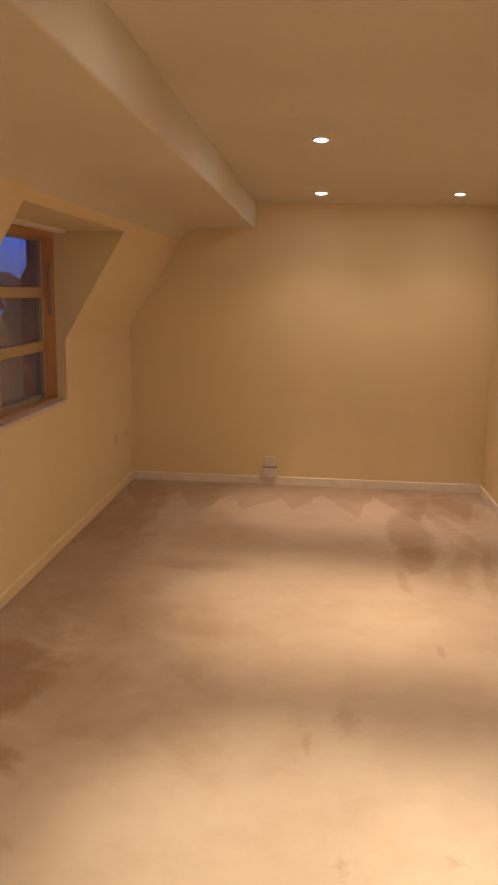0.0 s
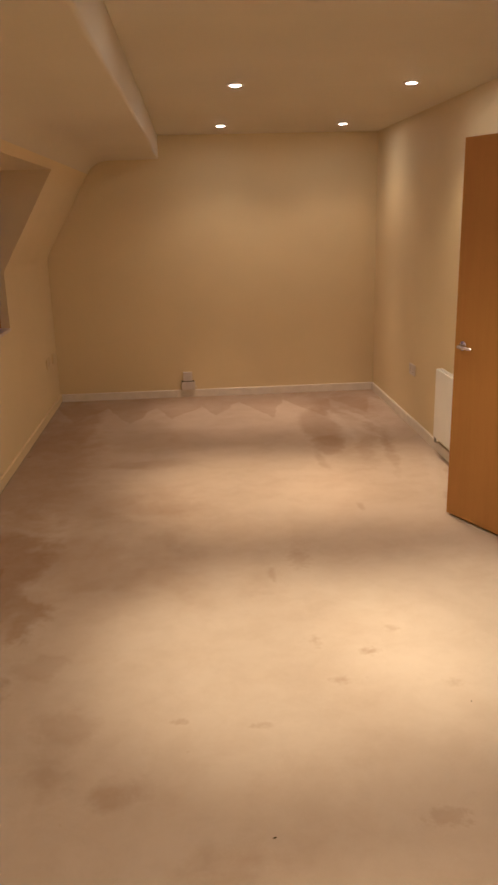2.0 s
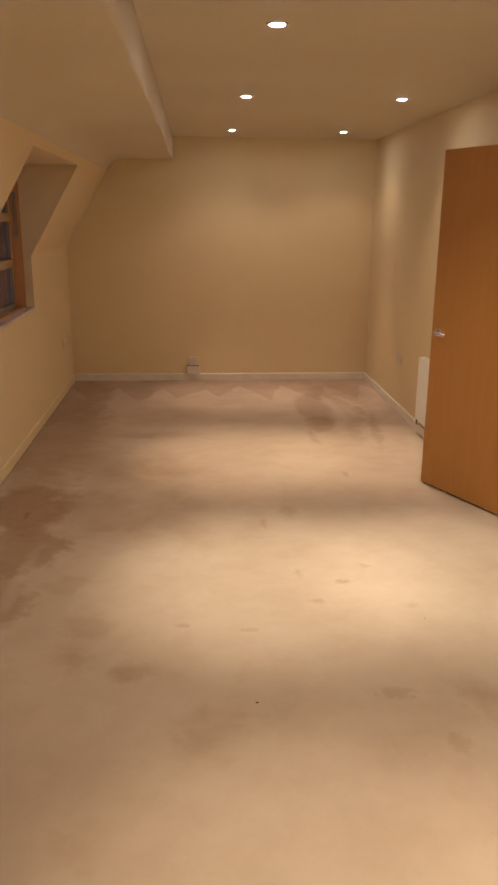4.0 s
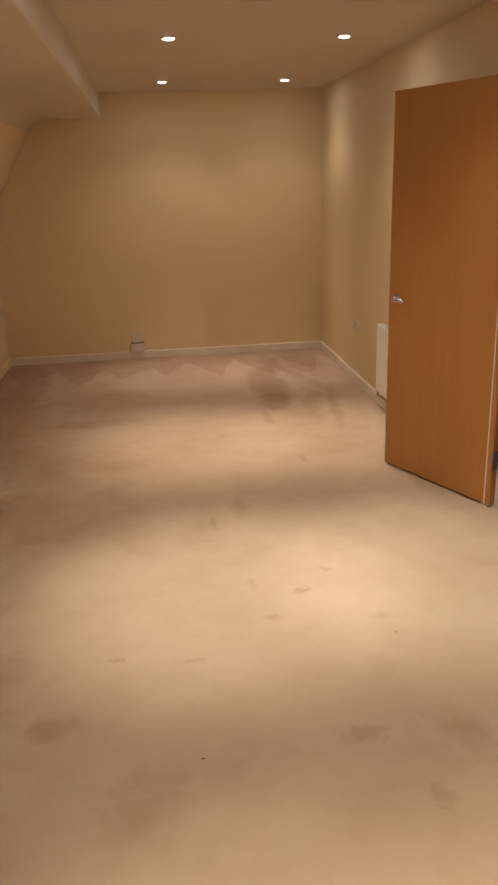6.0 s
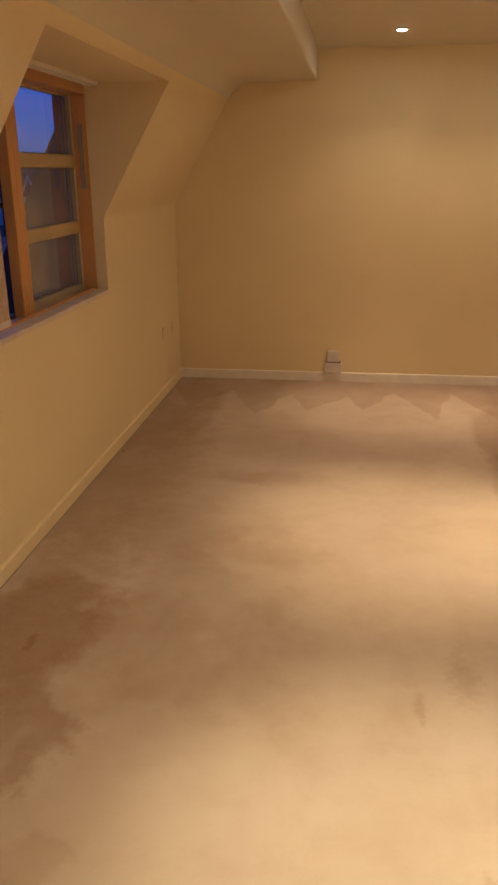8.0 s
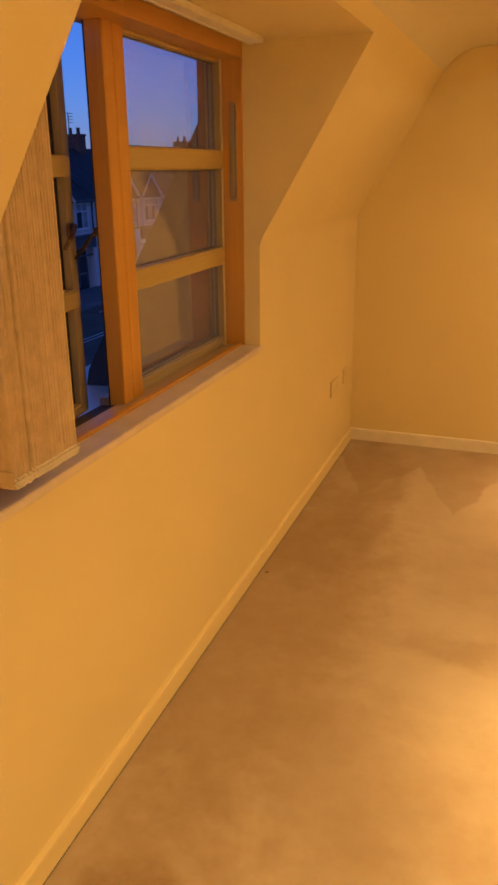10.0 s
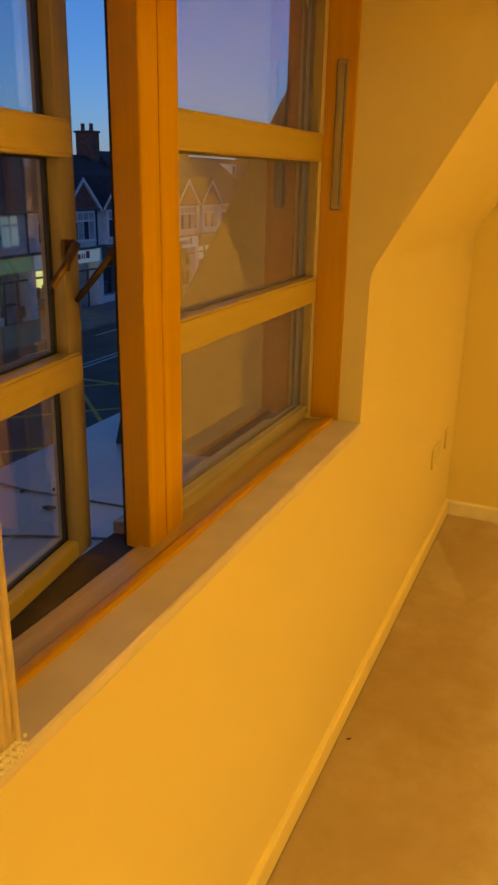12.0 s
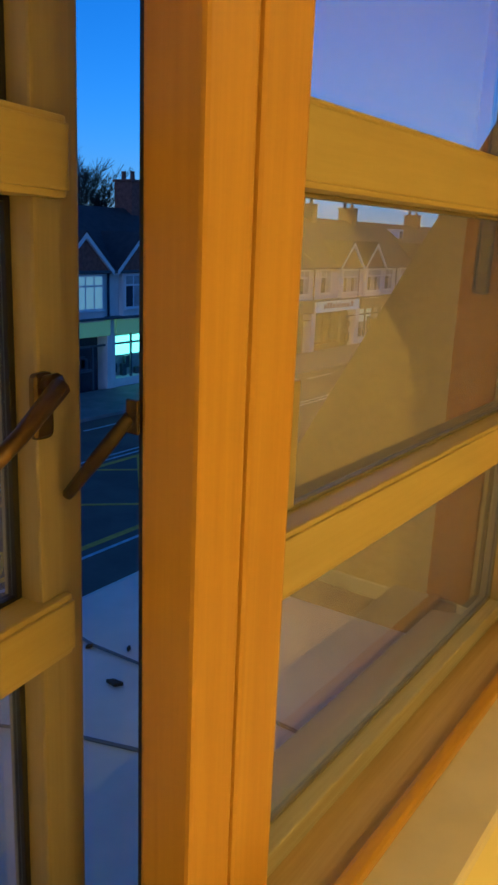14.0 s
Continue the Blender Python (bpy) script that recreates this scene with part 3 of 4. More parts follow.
# ---- radiator, sockets ----
def build_radiator():
    r = thing("radiator", "white enamelled panel radiator with top grille on the wall", "radiator", (XR, 4.13, 0.135))
    r.scale = (0.80, 1, 1)
    L, H = 1.14, 0.48
    front = box(-0.085, -0.072, -L / 2, L / 2, 0, H - 0.004, 0.005, 3)
    part("front_panel", front, RADW, r)
    part("back_panel", box(-0.040, -0.028, -L / 2, L / 2, 0, H - 0.01, 0.004), RADW, r)
    for s in (-1, 1):
        part("side_cover", box(-0.086, -0.028, s * (L / 2) - 0.003, s * (L / 2) + 0.003, 0.005, H, 0.002), RADW, r)
    g = box(-0.086, -0.078, -L / 2, L / 2, H - 0.014, H, 0.002)
    box(-0.036, -0.028, -L / 2, L / 2, H - 0.014, H, 0.002, bm=g)
    for i in range(40):
        y = -L / 2 + 0.015 + i * (L - 0.03) / 39
        box(-0.079, -0.035, y - 0.005, y + 0.005, H - 0.008, H - 0.001, 0, bm=g)
    part("top_grille", g, RADW, r)
    for y in (-0.4, 0.4):
        part("bracket", box(-0.029, 0.0, y - 0.02, y + 0.02, 0.1, 0.4, 0.002), RADW, r)
    v = part("valve", tube([(-0.055, L / 2 - 0.03, 0.02), (-0.055, L / 2 + 0.028, 0.0), (-0.055, L / 2 + 0.03, -0.05)], 0.011, 12), CHROME, r, "chrome valve", True)
    part("pipe", tube([(-0.055, L / 2 + 0.03, -0.03), (-0.055, L / 2 + 0.03, -0.045), (-0.045, L / 2 + 0.03, -0.055), (0.0, L / 2 + 0.03, -0.056)], 0.0075, 10), CHROME, r, "", True)
    part("valve_cap", lathe([(0, 0.035), (0.012, 0.034), (0.014, 0.0), (0, 0)], 16, Matrix.Translation((-0.055, L / 2 + 0.03, 0.0))), WHITE, v, "white cap", True)


build_radiator()


def build_socket(at, rz, w=0.147, label="cream double wall socket plate", painted=False, switched=True):
    """A moulded plate; local -y faces the room."""
    s = thing("wall_socket", label, "socket", at, rz, group="wall sockets")
    m = WALL if painted else CREAMP
    part("plate", box(-w / 2, w / 2, -0.010, 0.0, -0.043, 0.043, 0.004, 3), m, s)
    n = 2 if w > 0.1 else 1
    for i in range(n):
        cx = (i - (n - 1) / 2) * 0.07
        if switched:
            part("rocker", box(cx - 0.006, cx + 0.006, -0.0135, -0.009, 0.016, 0.034, 0.0015), m, s)
            holes = box(cx - 0.0022, cx + 0.0022, -0.0106, -0.0098, -0.002, 0.007)
            for d in (-0.011, 0.011):
                box(cx + d - 0.0035, cx + d + 0.0035, -0.0106, -0.0098, -0.018, -0.013, bm=holes)
            part("pin_holes", holes, GREYP, s, "dark pin holes")
    return s


build_socket((XR, 5.49, 0.452), -90, label="cream double socket plate low on the wall")
build_socket((XL, 6.36, 0.452), 90, label="double socket plate painted over in wall cream", painted=True)
build_socket((XL, 6.62, 0.452), 90, 0.086, label="single aerial plate painted over in wall cream", painted=True, switched=False)

j = thing("junction_box", "small white phone box with a plate above it on the skirting", "phone socket", (-0.035, YF, 0.07))
part("lower_box", box(-0.068, 0.062, -0.042, -0.0, 0.002, 0.082, 0.006, 3), CREAMP, j)
part("upper_plate", box(-0.048, 0.038, -0.030, -0.0, 0.086, 0.172, 0.005, 3), CREAMP, j)
part("shadow_gap", box(-0.062, 0.056, -0.040, -0.002, 0.080, 0.088), GREYP, j, "dark joint")
part("cable", tube([(0.060, -0.012, 0.04), (0.075, -0.012, 0.03), (0.078, -0.012, 0.0), (0.09, -0.01, 0.004)], 0.003, 8), WHITE, j, "thin white cable", True)


# ---- the window ----
def rail(y0, y1, z0, z1, x0, x1, bev=0.004):
    return box(x0, x1, y0, y1, z0, z1, bev, 2)


FX0, FX1 = OUT + 0.008, -1.305      # frame, outside and inside faces
GX = -1.416                         # plane of the glass
win = thing("window_1", "varnished pine casement window, one light ajar, the other fixed", "window", (0, 0, 0), kind="structure")
fr = part("window_frame", rail(WY1 - 0.003, WY1 + 0.05, WZ0, WZ1, -1.382, FX1), PINE, win, "orange varnished jamb")
part("window_frame", rail(WY0 - 0.01, WY0 + 0.055, WZ0, WZ1, FX0, FX1), PINE, win, "orange varnished jamb")
part("window_frame", rail(WY0 + 0.055, WY1 - 0.004, 1.925, WZ1 - 0.002, FX0, FX1), PINEY, win, "orange varnished head")
FS = -1.322
SILLP = [(FX0 - 0.05, 0.868), (-1.4025, 0.868), (-1.4025, 0.9145), (FS, 0.9145), (FS, 0.933), (FS - 0.005, 0.935), (-1.392, 0.931), (FX0 - 0.05, 0.912)]
sb = prism(SILLP, "y", 4.395, WY1 - 0.004)
prism([(-1.4025, 0.9145), (FS, 0.9145), (FS, 0.933), (FS - 0.005, 0.935), (-1.396, 0.931), (-1.4025, 0.927)], "y", WY0 + 0.055, 4.395, sb)
part("window_sill", sb, SILLW, win, "worn pine sill with knots")
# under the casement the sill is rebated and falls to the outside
# the rebate is coloured much darker than the sill
part("sill_rebate", prism([(FX0 - 0.05, 0.868), (-1.4025, 0.868), (-1.4025, 0.900), (FX0 - 0.05, 0.888)], "y", WY0 + 0.055, 4.395), REBATE, win, "dark sill rebate")
part("sill_nosing", rail(WY0 + 0.055, WY1 - 0.004, 0.920, 0.946, FS - 0.013, FS + 0.006, 0.005), PINEY, win, "orange varnished bead")
mb = rail(4.298, 4.3510, 0.925, 1.926, -1.420, -1.370, 0.004)
part("mullion", mb, PINE, win, "orange varnished mullion")
part("mullion_cover", rail(4.3565, 4.4165, 0.925, 1.926, -1.432, -1.372, 0.005), PINE, win, "orange varnished mullion")
part("mullion_rebate", rail(4.302, 4.3515, 0.925, 1.926, -1.426, -1.4205, 0.001), BLACK, win, "dark weather seal")
# red-brown strip set in the gap as the groove's shade
part("mullion_groove_shade", rail(4.3500, 4.3575, 0.927, 1.905, -1.425, -1.383, 0.0005), GROOVE, win, "dark strip standing for shade between the mullion pieces")
# trickle slot on the jamb
vs = part("vent_strip", box(-1.353, -1.328, WY1 - 0.009, WY1 - 0.002, 1.462, 1.79, 0.0065, 3), BEADY, win, "pale slot vent cover")
part("vent_slot", box(-1.334, -1.331, WY1 - 0.0098, WY1 - 0.0085, 1.472, 1.78, 0.0), GREYP, vs, "dark slot")
part("outer_jamb", rail(WY1 - 0.006, WY1 + 0.02, WZ0, WZ1, -1.476, -1.434, 0.002), BLACK, win, "dark outer jamb")
part("vent_face", box(-1.350, -1.336, WY1 - 0.0096, WY1 - 0.0085, 1.470, 1.782, 0.0004, 1), SASH, vs, "brown vent face")

BARS = ((1.238, 1.300), (1.571, 1.634))
CBARS = ((1.216, 1.268), (1.564, 1.618))


def build_light(parent, y0, y1, st, zb, zr, bars, zt, top, gap, seal, foot, glass):
    """One light: stiles, rails, two bars and three panes, in the closed position. st: stile width; zb, zr: bottom rail."""
    inner, back = -1.390, GX - 0.016
    for a, c in ((y0, y0 + st), (y1 - st, y1)):
        part("stile", rail(a, c, zb, zt, back, inner, 0.003), SASH, parent)
    part("bottom_rail", rail(y0 + st, y1 - st, zb, zr, back, inner, 0.003), foot, parent)
    part("top_rail", rail(y0 + st, y1 - st, zt - top, zt, back, inner, 0.003), SASHY, parent)
    for z0, z1 in bars:
        o = min(st, 0.02)
        e = o * 0.3 if st < 0.02 else st * 0.42
        bar = part("glazing_bar", rail(y0 + o * 0.5, y1 - e, z0 + 0.005, z1 - 0.005, GX - 0.010, inner + 0.009, 0.002), SASHY, parent)
        part("bar_bead", rail(y0 + o * 0.5, y1 - e, z0, z0 + 0.009, GX - 0.010, inner + 0.0065, 0.003), SASHY, bar)
        part("bar_bead", rail(y0 + o * 0.5, y1 - e, z1 - 0.009, z1, GX - 0.010, inner + 0.0065, 0.003), SASHY, bar)
    zs = [zr] + [z for p in bars for z in p] + [zt - top]
    for k in range(3):
        a, c = zs[2 * k], zs[2 * k + 1]
        p = part("pane", box(GX - 0.002, GX + 0.002, y0 + st - 0.004, y1 - st + 0.004, a - 0.003, c + 0.003), glass, parent, "clear glass")
        p.visible_shadow = False
        gk = rail(y0 + st, y0 + st + gap, a, c, GX - 0.006, GX + 0.006, 0.001)
        join(gk, rail(y1 - st - gap, y1 - st, a, c, GX - 0.006, GX + 0.006, 0.001))
        join(gk, rail(y0 + st + 0.006, y1 - st - 0.006, a, a + 0.004, GX - 0.006, GX + 0.006, 0.001))
        join(gk, rail(y0 + st + 0.006, y1 - st - 0.006, c - 0.004, c, GX - 0.006, GX + 0.006, 0.001))
        part("gasket", gk, seal, p, "glazing gasket")


fixed = part("fixed_light", rail(4.412, WY1 - 0.006, 0.918, 0.944, GX - 0.015, -1.395, 0.001), BEADY, win)
build_light(fixed, 4.4170, WY1 + 0.004, 0.010, 0.945, 0.966, BARS, 1.925, 0.010, 0.003, GREYSEAL, BEADY, GLASS)

# the casement stands ajar, hung on the near jamb
HY = WY0 + 0.058
CW = 0.752
case = thing("casement_1", "pale varnished casement standing ajar with a bronze handle", "casement window", (-1.405, HY, 1.4), 8.9, kind="structure")
case.rotation_euler.x = radians(-0.7)      # it sags on its hinges
loc = Matrix.Translation((1.405, -HY, -1.4))


def build_casement():
    before = set(bpy.data.objects)
    build_light(case, HY, HY + CW, 0.048, 0.908, 0.938, CBARS, 1.888, 0.030, 0.006, BLACK, SASHY, CLEAN)
    hp = part("window_handle", box(-1.3915, -1.3835, HY + CW - 0.057, HY + CW - 0.037, 1.398, 1.446, 0.006, 3), BRONZE, case, "aged bronze cockspur handle")
    y = HY + CW - 0.046
    part("lever", tube([(-1.385, y, 1.437), (-1.374, y, 1.440), (-1.368, y - 0.004, 1.438), (-1.361, y - 0.050, 1.414), (-1.356, y - 0.105, 1.388)], [0.007, 0.007, 0.0075, 0.006, 0.005], 10), BRONZE, hp, "", True)
    part("edge_seal", rail(HY + CW - 0.002, HY + CW + 0.0015, 0.955, 1.895, GX - 0.016, GX + 0.004, 0.001), BLACK, case, "dark seal")
    for o in set(bpy.data.objects) - before:
        if o.parent is case:
            o.matrix_parent_inverse = loc


build_casement()
# stay between mullion and casement
part("catch_block", rail(4.4160, 4.4300, 1.325, 1.43, -1.398, -1.376, 0.002), SASH, win, "pale wooden packing block")
part("stay_bracket", rail(4.2955, 4.2985, 1.402, 1.426, -1.432, -1.421, 0.001), DBRONZE, win, "bronze stay bracket")
stay = bmesh.new()
tube([(-1.428, 4.296, 1.414), (-1.455, 4.296, 1.384), (-1.495, 4.298, 1.342)], [0.0045, 0.0055, 0.0045], 8, stay)
part("stay_arm", stay, DBRONZE, win, "tarnished bronze stay arm", True)

# plastered sill board in front of the frame
b = prism([(FS + 0.003, WZ0 - 0.022), (XL + 0.001, WZ0 - 0.022), (XL + 0.0025, WZ0 - 0.018), (XL + 0.0025, WZ0 - 0.003), (XL - 0.0005, WZ0), (FS + 0.003, WZ0)], "y", WY0 - 0.01, WY1 + 0.012)
structure("trim_sill", b, SILLT, "ivory painted inner sill with a rounded edge", "window sill")


# ---- vertical blind ----
BXC = -1.235


def build_blind():
    v = thing("vertical_blind", "beige woven vertical blind drawn together at one side", "blind", (0, 0, 0))
    track = box(-1.247, -1.203, WY0 + 0.012, 5.06, WZ1 - 0.021, WZ1 - 0.001, 0.003)
    box(-1.251, -1.241, WY0 + 0.012, 5.06, WZ1 - 0.024, WZ1 - 0.018, 0.001, bm=track)
    part("head_track", track, SKIRT, v, "cream aluminium head rail")
    n = 24
    for i in range(n):
        y = 3.538 + i * 0.0091 + 0.0006 * noise.noise((i * 2.3, 9, 0))
        tw = radians(2 + 3 * noise.noise((i * 1.7, 0, 0)))
        half, zb = 0.0445, 1.0 + 0.004 * noise.noise((i * 3.1, 5, 0))
        off = 0.006 * noise.noise((i * 0.9, 4.0, 0))
        b = bmesh.new()
        cols = []
        for k in range(7):
            u = -half + 2 * half * k / 6
            bow = 0.0035 * (1 - (u / half) ** 2)
            cols.append([[b.verts.new((BXC + off + u * math.cos(tw) - (bow + th) * math.sin(tw), y + u * math.sin(tw) + (bow + th) * math.cos(tw), z)) for z in (zb, 1.45, WZ1 - 0.038)] for th in (0, 0.0080)])
        for c0, c1 in zip(cols, cols[1:]):
            for s in (0, 1):
                for q in (0, 1):
                    b.faces.new((c0[s][q], c1[s][q], c1[s][q + 1], c0[s][q + 1]))
        for c in (cols[0], cols[-1]):
            for q in (0, 1):
                b.faces.new((c[0][q], c[1][q], c[1][q + 1], c[0][q + 1]))
        sl = part("slat", b, SLAT, v, "", True)
        part("bottom_weight", box(BXC - half, BXC + half, y - 0.0015, y + 0.0035, zb - 0.004, zb + 0.030, 0.0015, 1), SLAT, sl)
        ch = bmesh.new()
        for e in (1,):
            for k in range(5):
                bmesh.ops.create_icosphere(ch, subdivisions=1, radius=0.0030, matrix=Matrix.Translation((BXC + e * (half + 0.001), y + k * 0.0034, zb + 0.016 - 0.010 * math.sin(math.pi * k / 4))))
                bmesh.ops.create_icosphere(ch, subdivisions=1, radius=0.0030, matrix=Matrix.Translation((BXC + e * (half + 0.001), y + k * 0.0034, zb + 0.006 - 0.008 * math.sin(math.pi * k / 4))))
        part("bead_chain", ch, BEAD, sl, "cream bead chain", True)
        part("hanger", box(BXC - 0.008, BXC + 0.008, y - 0.002, y + 0.003, WZ1 - 0.042, WZ1 - 0.020, 0.001, 1), WHITE, sl)
    return v


build_blind()

# ---- small things on the carpet ----
for i, (x, y, s, rz) in enumerate(((-1.199, 5.076, 0.009, 40), (0.199, 1.359, 0.006, 10), (0.95, 1.9, 0.005, 70))):
    lf = prism([(-s, 0), (-s * 0.3, s * 0.35), (s, 0.1 * s), (s * 0.2, -s * 0.4)], "z", 0.0015, 0.0035)
    o = mesh_ob("carpet_crumb", lf, LEAFM)
    o.matrix_world = pose(x, y, 0, 0, 0, rz)
    tagged(o, "tiny dark crumb lying on the beige carpet", "crumb", "crumbs on the carpet")

# ---- outside ----
GZ = -5.35
structure("ground", box(-900, 900, -900, 900, GZ - 1, GZ), ASPHALT, "dark asphalt street at dusk", "road")
structure("pavement", box(-25.6, -22.0, -60, 140, GZ - 0.2, GZ + 0.12), PAVE, "paved footway in front of the shops", "pavement")
structure("wall_building", box(-1.465, 4.2, YB - 0.2, 12, GZ, -0.26), BRICKM, "plain brick lower storeys of the building", "wall")
structure("roof_top", box(-1.66, 4.2, YB - 0.2, 12, 2.62, 2.75), ROOFING, "flat top of the mansard roof", "flat roof")
# flat roof below the window
b = prism([(-1.47, 0.52), (-1.47, 0.60), (-2.51, 0.572), (-2.54, 0.560), (-2.54, 0.45), (-1.49, 0.45)], "y", 1.5, 12)
structure("roof_flat", b, ROOFING, "pale grey flat roof below the window", "flat roof")
b = bmesh.new()
for pts in ([(-2.60, 5.10, 0.576), (-2.3, 5.06, 0.583), (-1.9, 5.075, 0.592), (-1.48, 5.06, 0.603)], [(-2.60, 4.55, 0.576), (-2.06, 4.80, 0.588), (-1.48, 4.99, 0.603)], [(-2.60, 3.4, 0.576), (-1.48, 3.42, 0.603)]):
    tube(pts, 0.004, 6, b)
structure("roof_seams", b, GREYP, "dark seams in the roof membrane", "roof seam")
for x, y, s, rz in ((-2.14, 4.975, 0.020, 20), (-2.30, 5.05, 0.010, 70), (-2.22, 5.10, 0.009, 120), (-2.2, 4.3, 0.012, 50), (-2.42, 4.45, 0.010, 10), (-2.05, 4.1, 0.010, 10)):
    lf = prism([(-s, 0), (-s * 0.3, s * 0.45), (s, 0.1 * s), (s * 0.2, -s * 0.5)], "z", 0.0, 0.008)
    o = mesh_ob("dead_leaf", lf, LEAFM)
    o.matrix_world = pose(x, y, 0.6 - (-1.47 - x) * 0.0248, 0, 0, rz)
    tagged(o, "dark dead leaf lying on the flat roof", "leaf", "leaves on the flat roof")
# mansard roof going on beyond the window
b = prism([(-1.48, 0.45), (-2.33, 0.45), (-2.28, 0.66), (-1.655, 1.78), (-1.655, 2.7), (-1.48, 2.7)], "y", 5.58, 12)
structure("roof_mansard", b, TILE, "dark tiled mansard slope beside the window", "roof")


def quad(pts, z, w, bm):
    """A painted line on the road."""
    for (x0, y0), (x1, y1) in zip(pts, pts[1:]):
        d = Vector((x1 - x0, y1 - y0, 0)).normalized() * w / 2
        n = Vector((-d.y, d.x, 0))
        vs = []
        for zz in (z, z + 0.006):
            vs.append([bm.verts.new((x0 + n.x, y0 + n.y, zz)), bm.verts.new((x1 + n.x, y1 + n.y, zz)), bm.verts.new((x1 - n.x, y1 - n.y, zz)), bm.verts.new((x0 - n.x, y0 - n.y, zz))])
        bm.faces.new(vs[1])
        for k in range(4):
            bm.faces.new((vs[0][k], vs[0][(k + 1) % 4], vs[1][(k + 1) % 4], vs[1][k]))


b = bmesh.new()
X0, X1, Y0, Y1 = -17.5, -13.2, 10.4, 25.2
quad([(X0, Y0), (X1, Y0), (X1, Y1), (X0, Y1), (X0, Y0)], GZ + 0.002, 0.18, b)
SPAN = X1 - X0
for k in range(-1, 4):
    for flip in (0, 1):
        ya = 12.5 + 4.3 * k + 2.1 * flip
        a0, a1 = max(0.0, Y0 - ya), min(SPAN, Y1 - ya)
        if a1 > a0:
            xa, xb = (X0 + a0, X0 + a1) if flip else (X1 - a0, X1 - a1)
            quad([(xa, ya + a0), (xb, ya + a1)], GZ + 0.003 + 0.001 * flip, 0.13, b)
structure("road_box_marking", b, YELLOW, "worn yellow box junction lines on the asphalt", "road marking")
b = bmesh.new()
quad([(-12.8, -20), (-12.8, 60)], GZ + 0.002, 0.10, b)
for xx in (-17.85, -18.15):
    quad([(xx, -20), (xx, 60)], GZ + 0.002, 0.09, b)
for k in range(14):
    quad([(-21.0, -8 + k * 5), (-21.0, -5.5 + k * 5)], GZ + 0.002, 0.1, b)
structure("road_line", b, WHITEP, "white painted road lines", "road marking")

# terrace of shops across the street
FXS = -25.6        # facade
EZ, RZ_ = -0.10, 2.65
# fascia, interior, label for each shop in turn along the street
SHOPS = (
    (GREENF, DARKGLASS, "pale terrace house over a green-fronted shop"),
    (GREENF, SHOPC, "pale terrace house over a green-fronted lit shop"),
    (SIGNW, SHOPW, "pale terrace house over a lit shop with white sign"),
    (DARKF, DARKGLASS, "pale terrace house over a dark shut shop"),
    (SIGNW, DARKGLASS, "pale terrace house over a shut shop with white sign"),
    (DARKF, ROOMW, "pale terrace house over a dimly lit shop"),
)


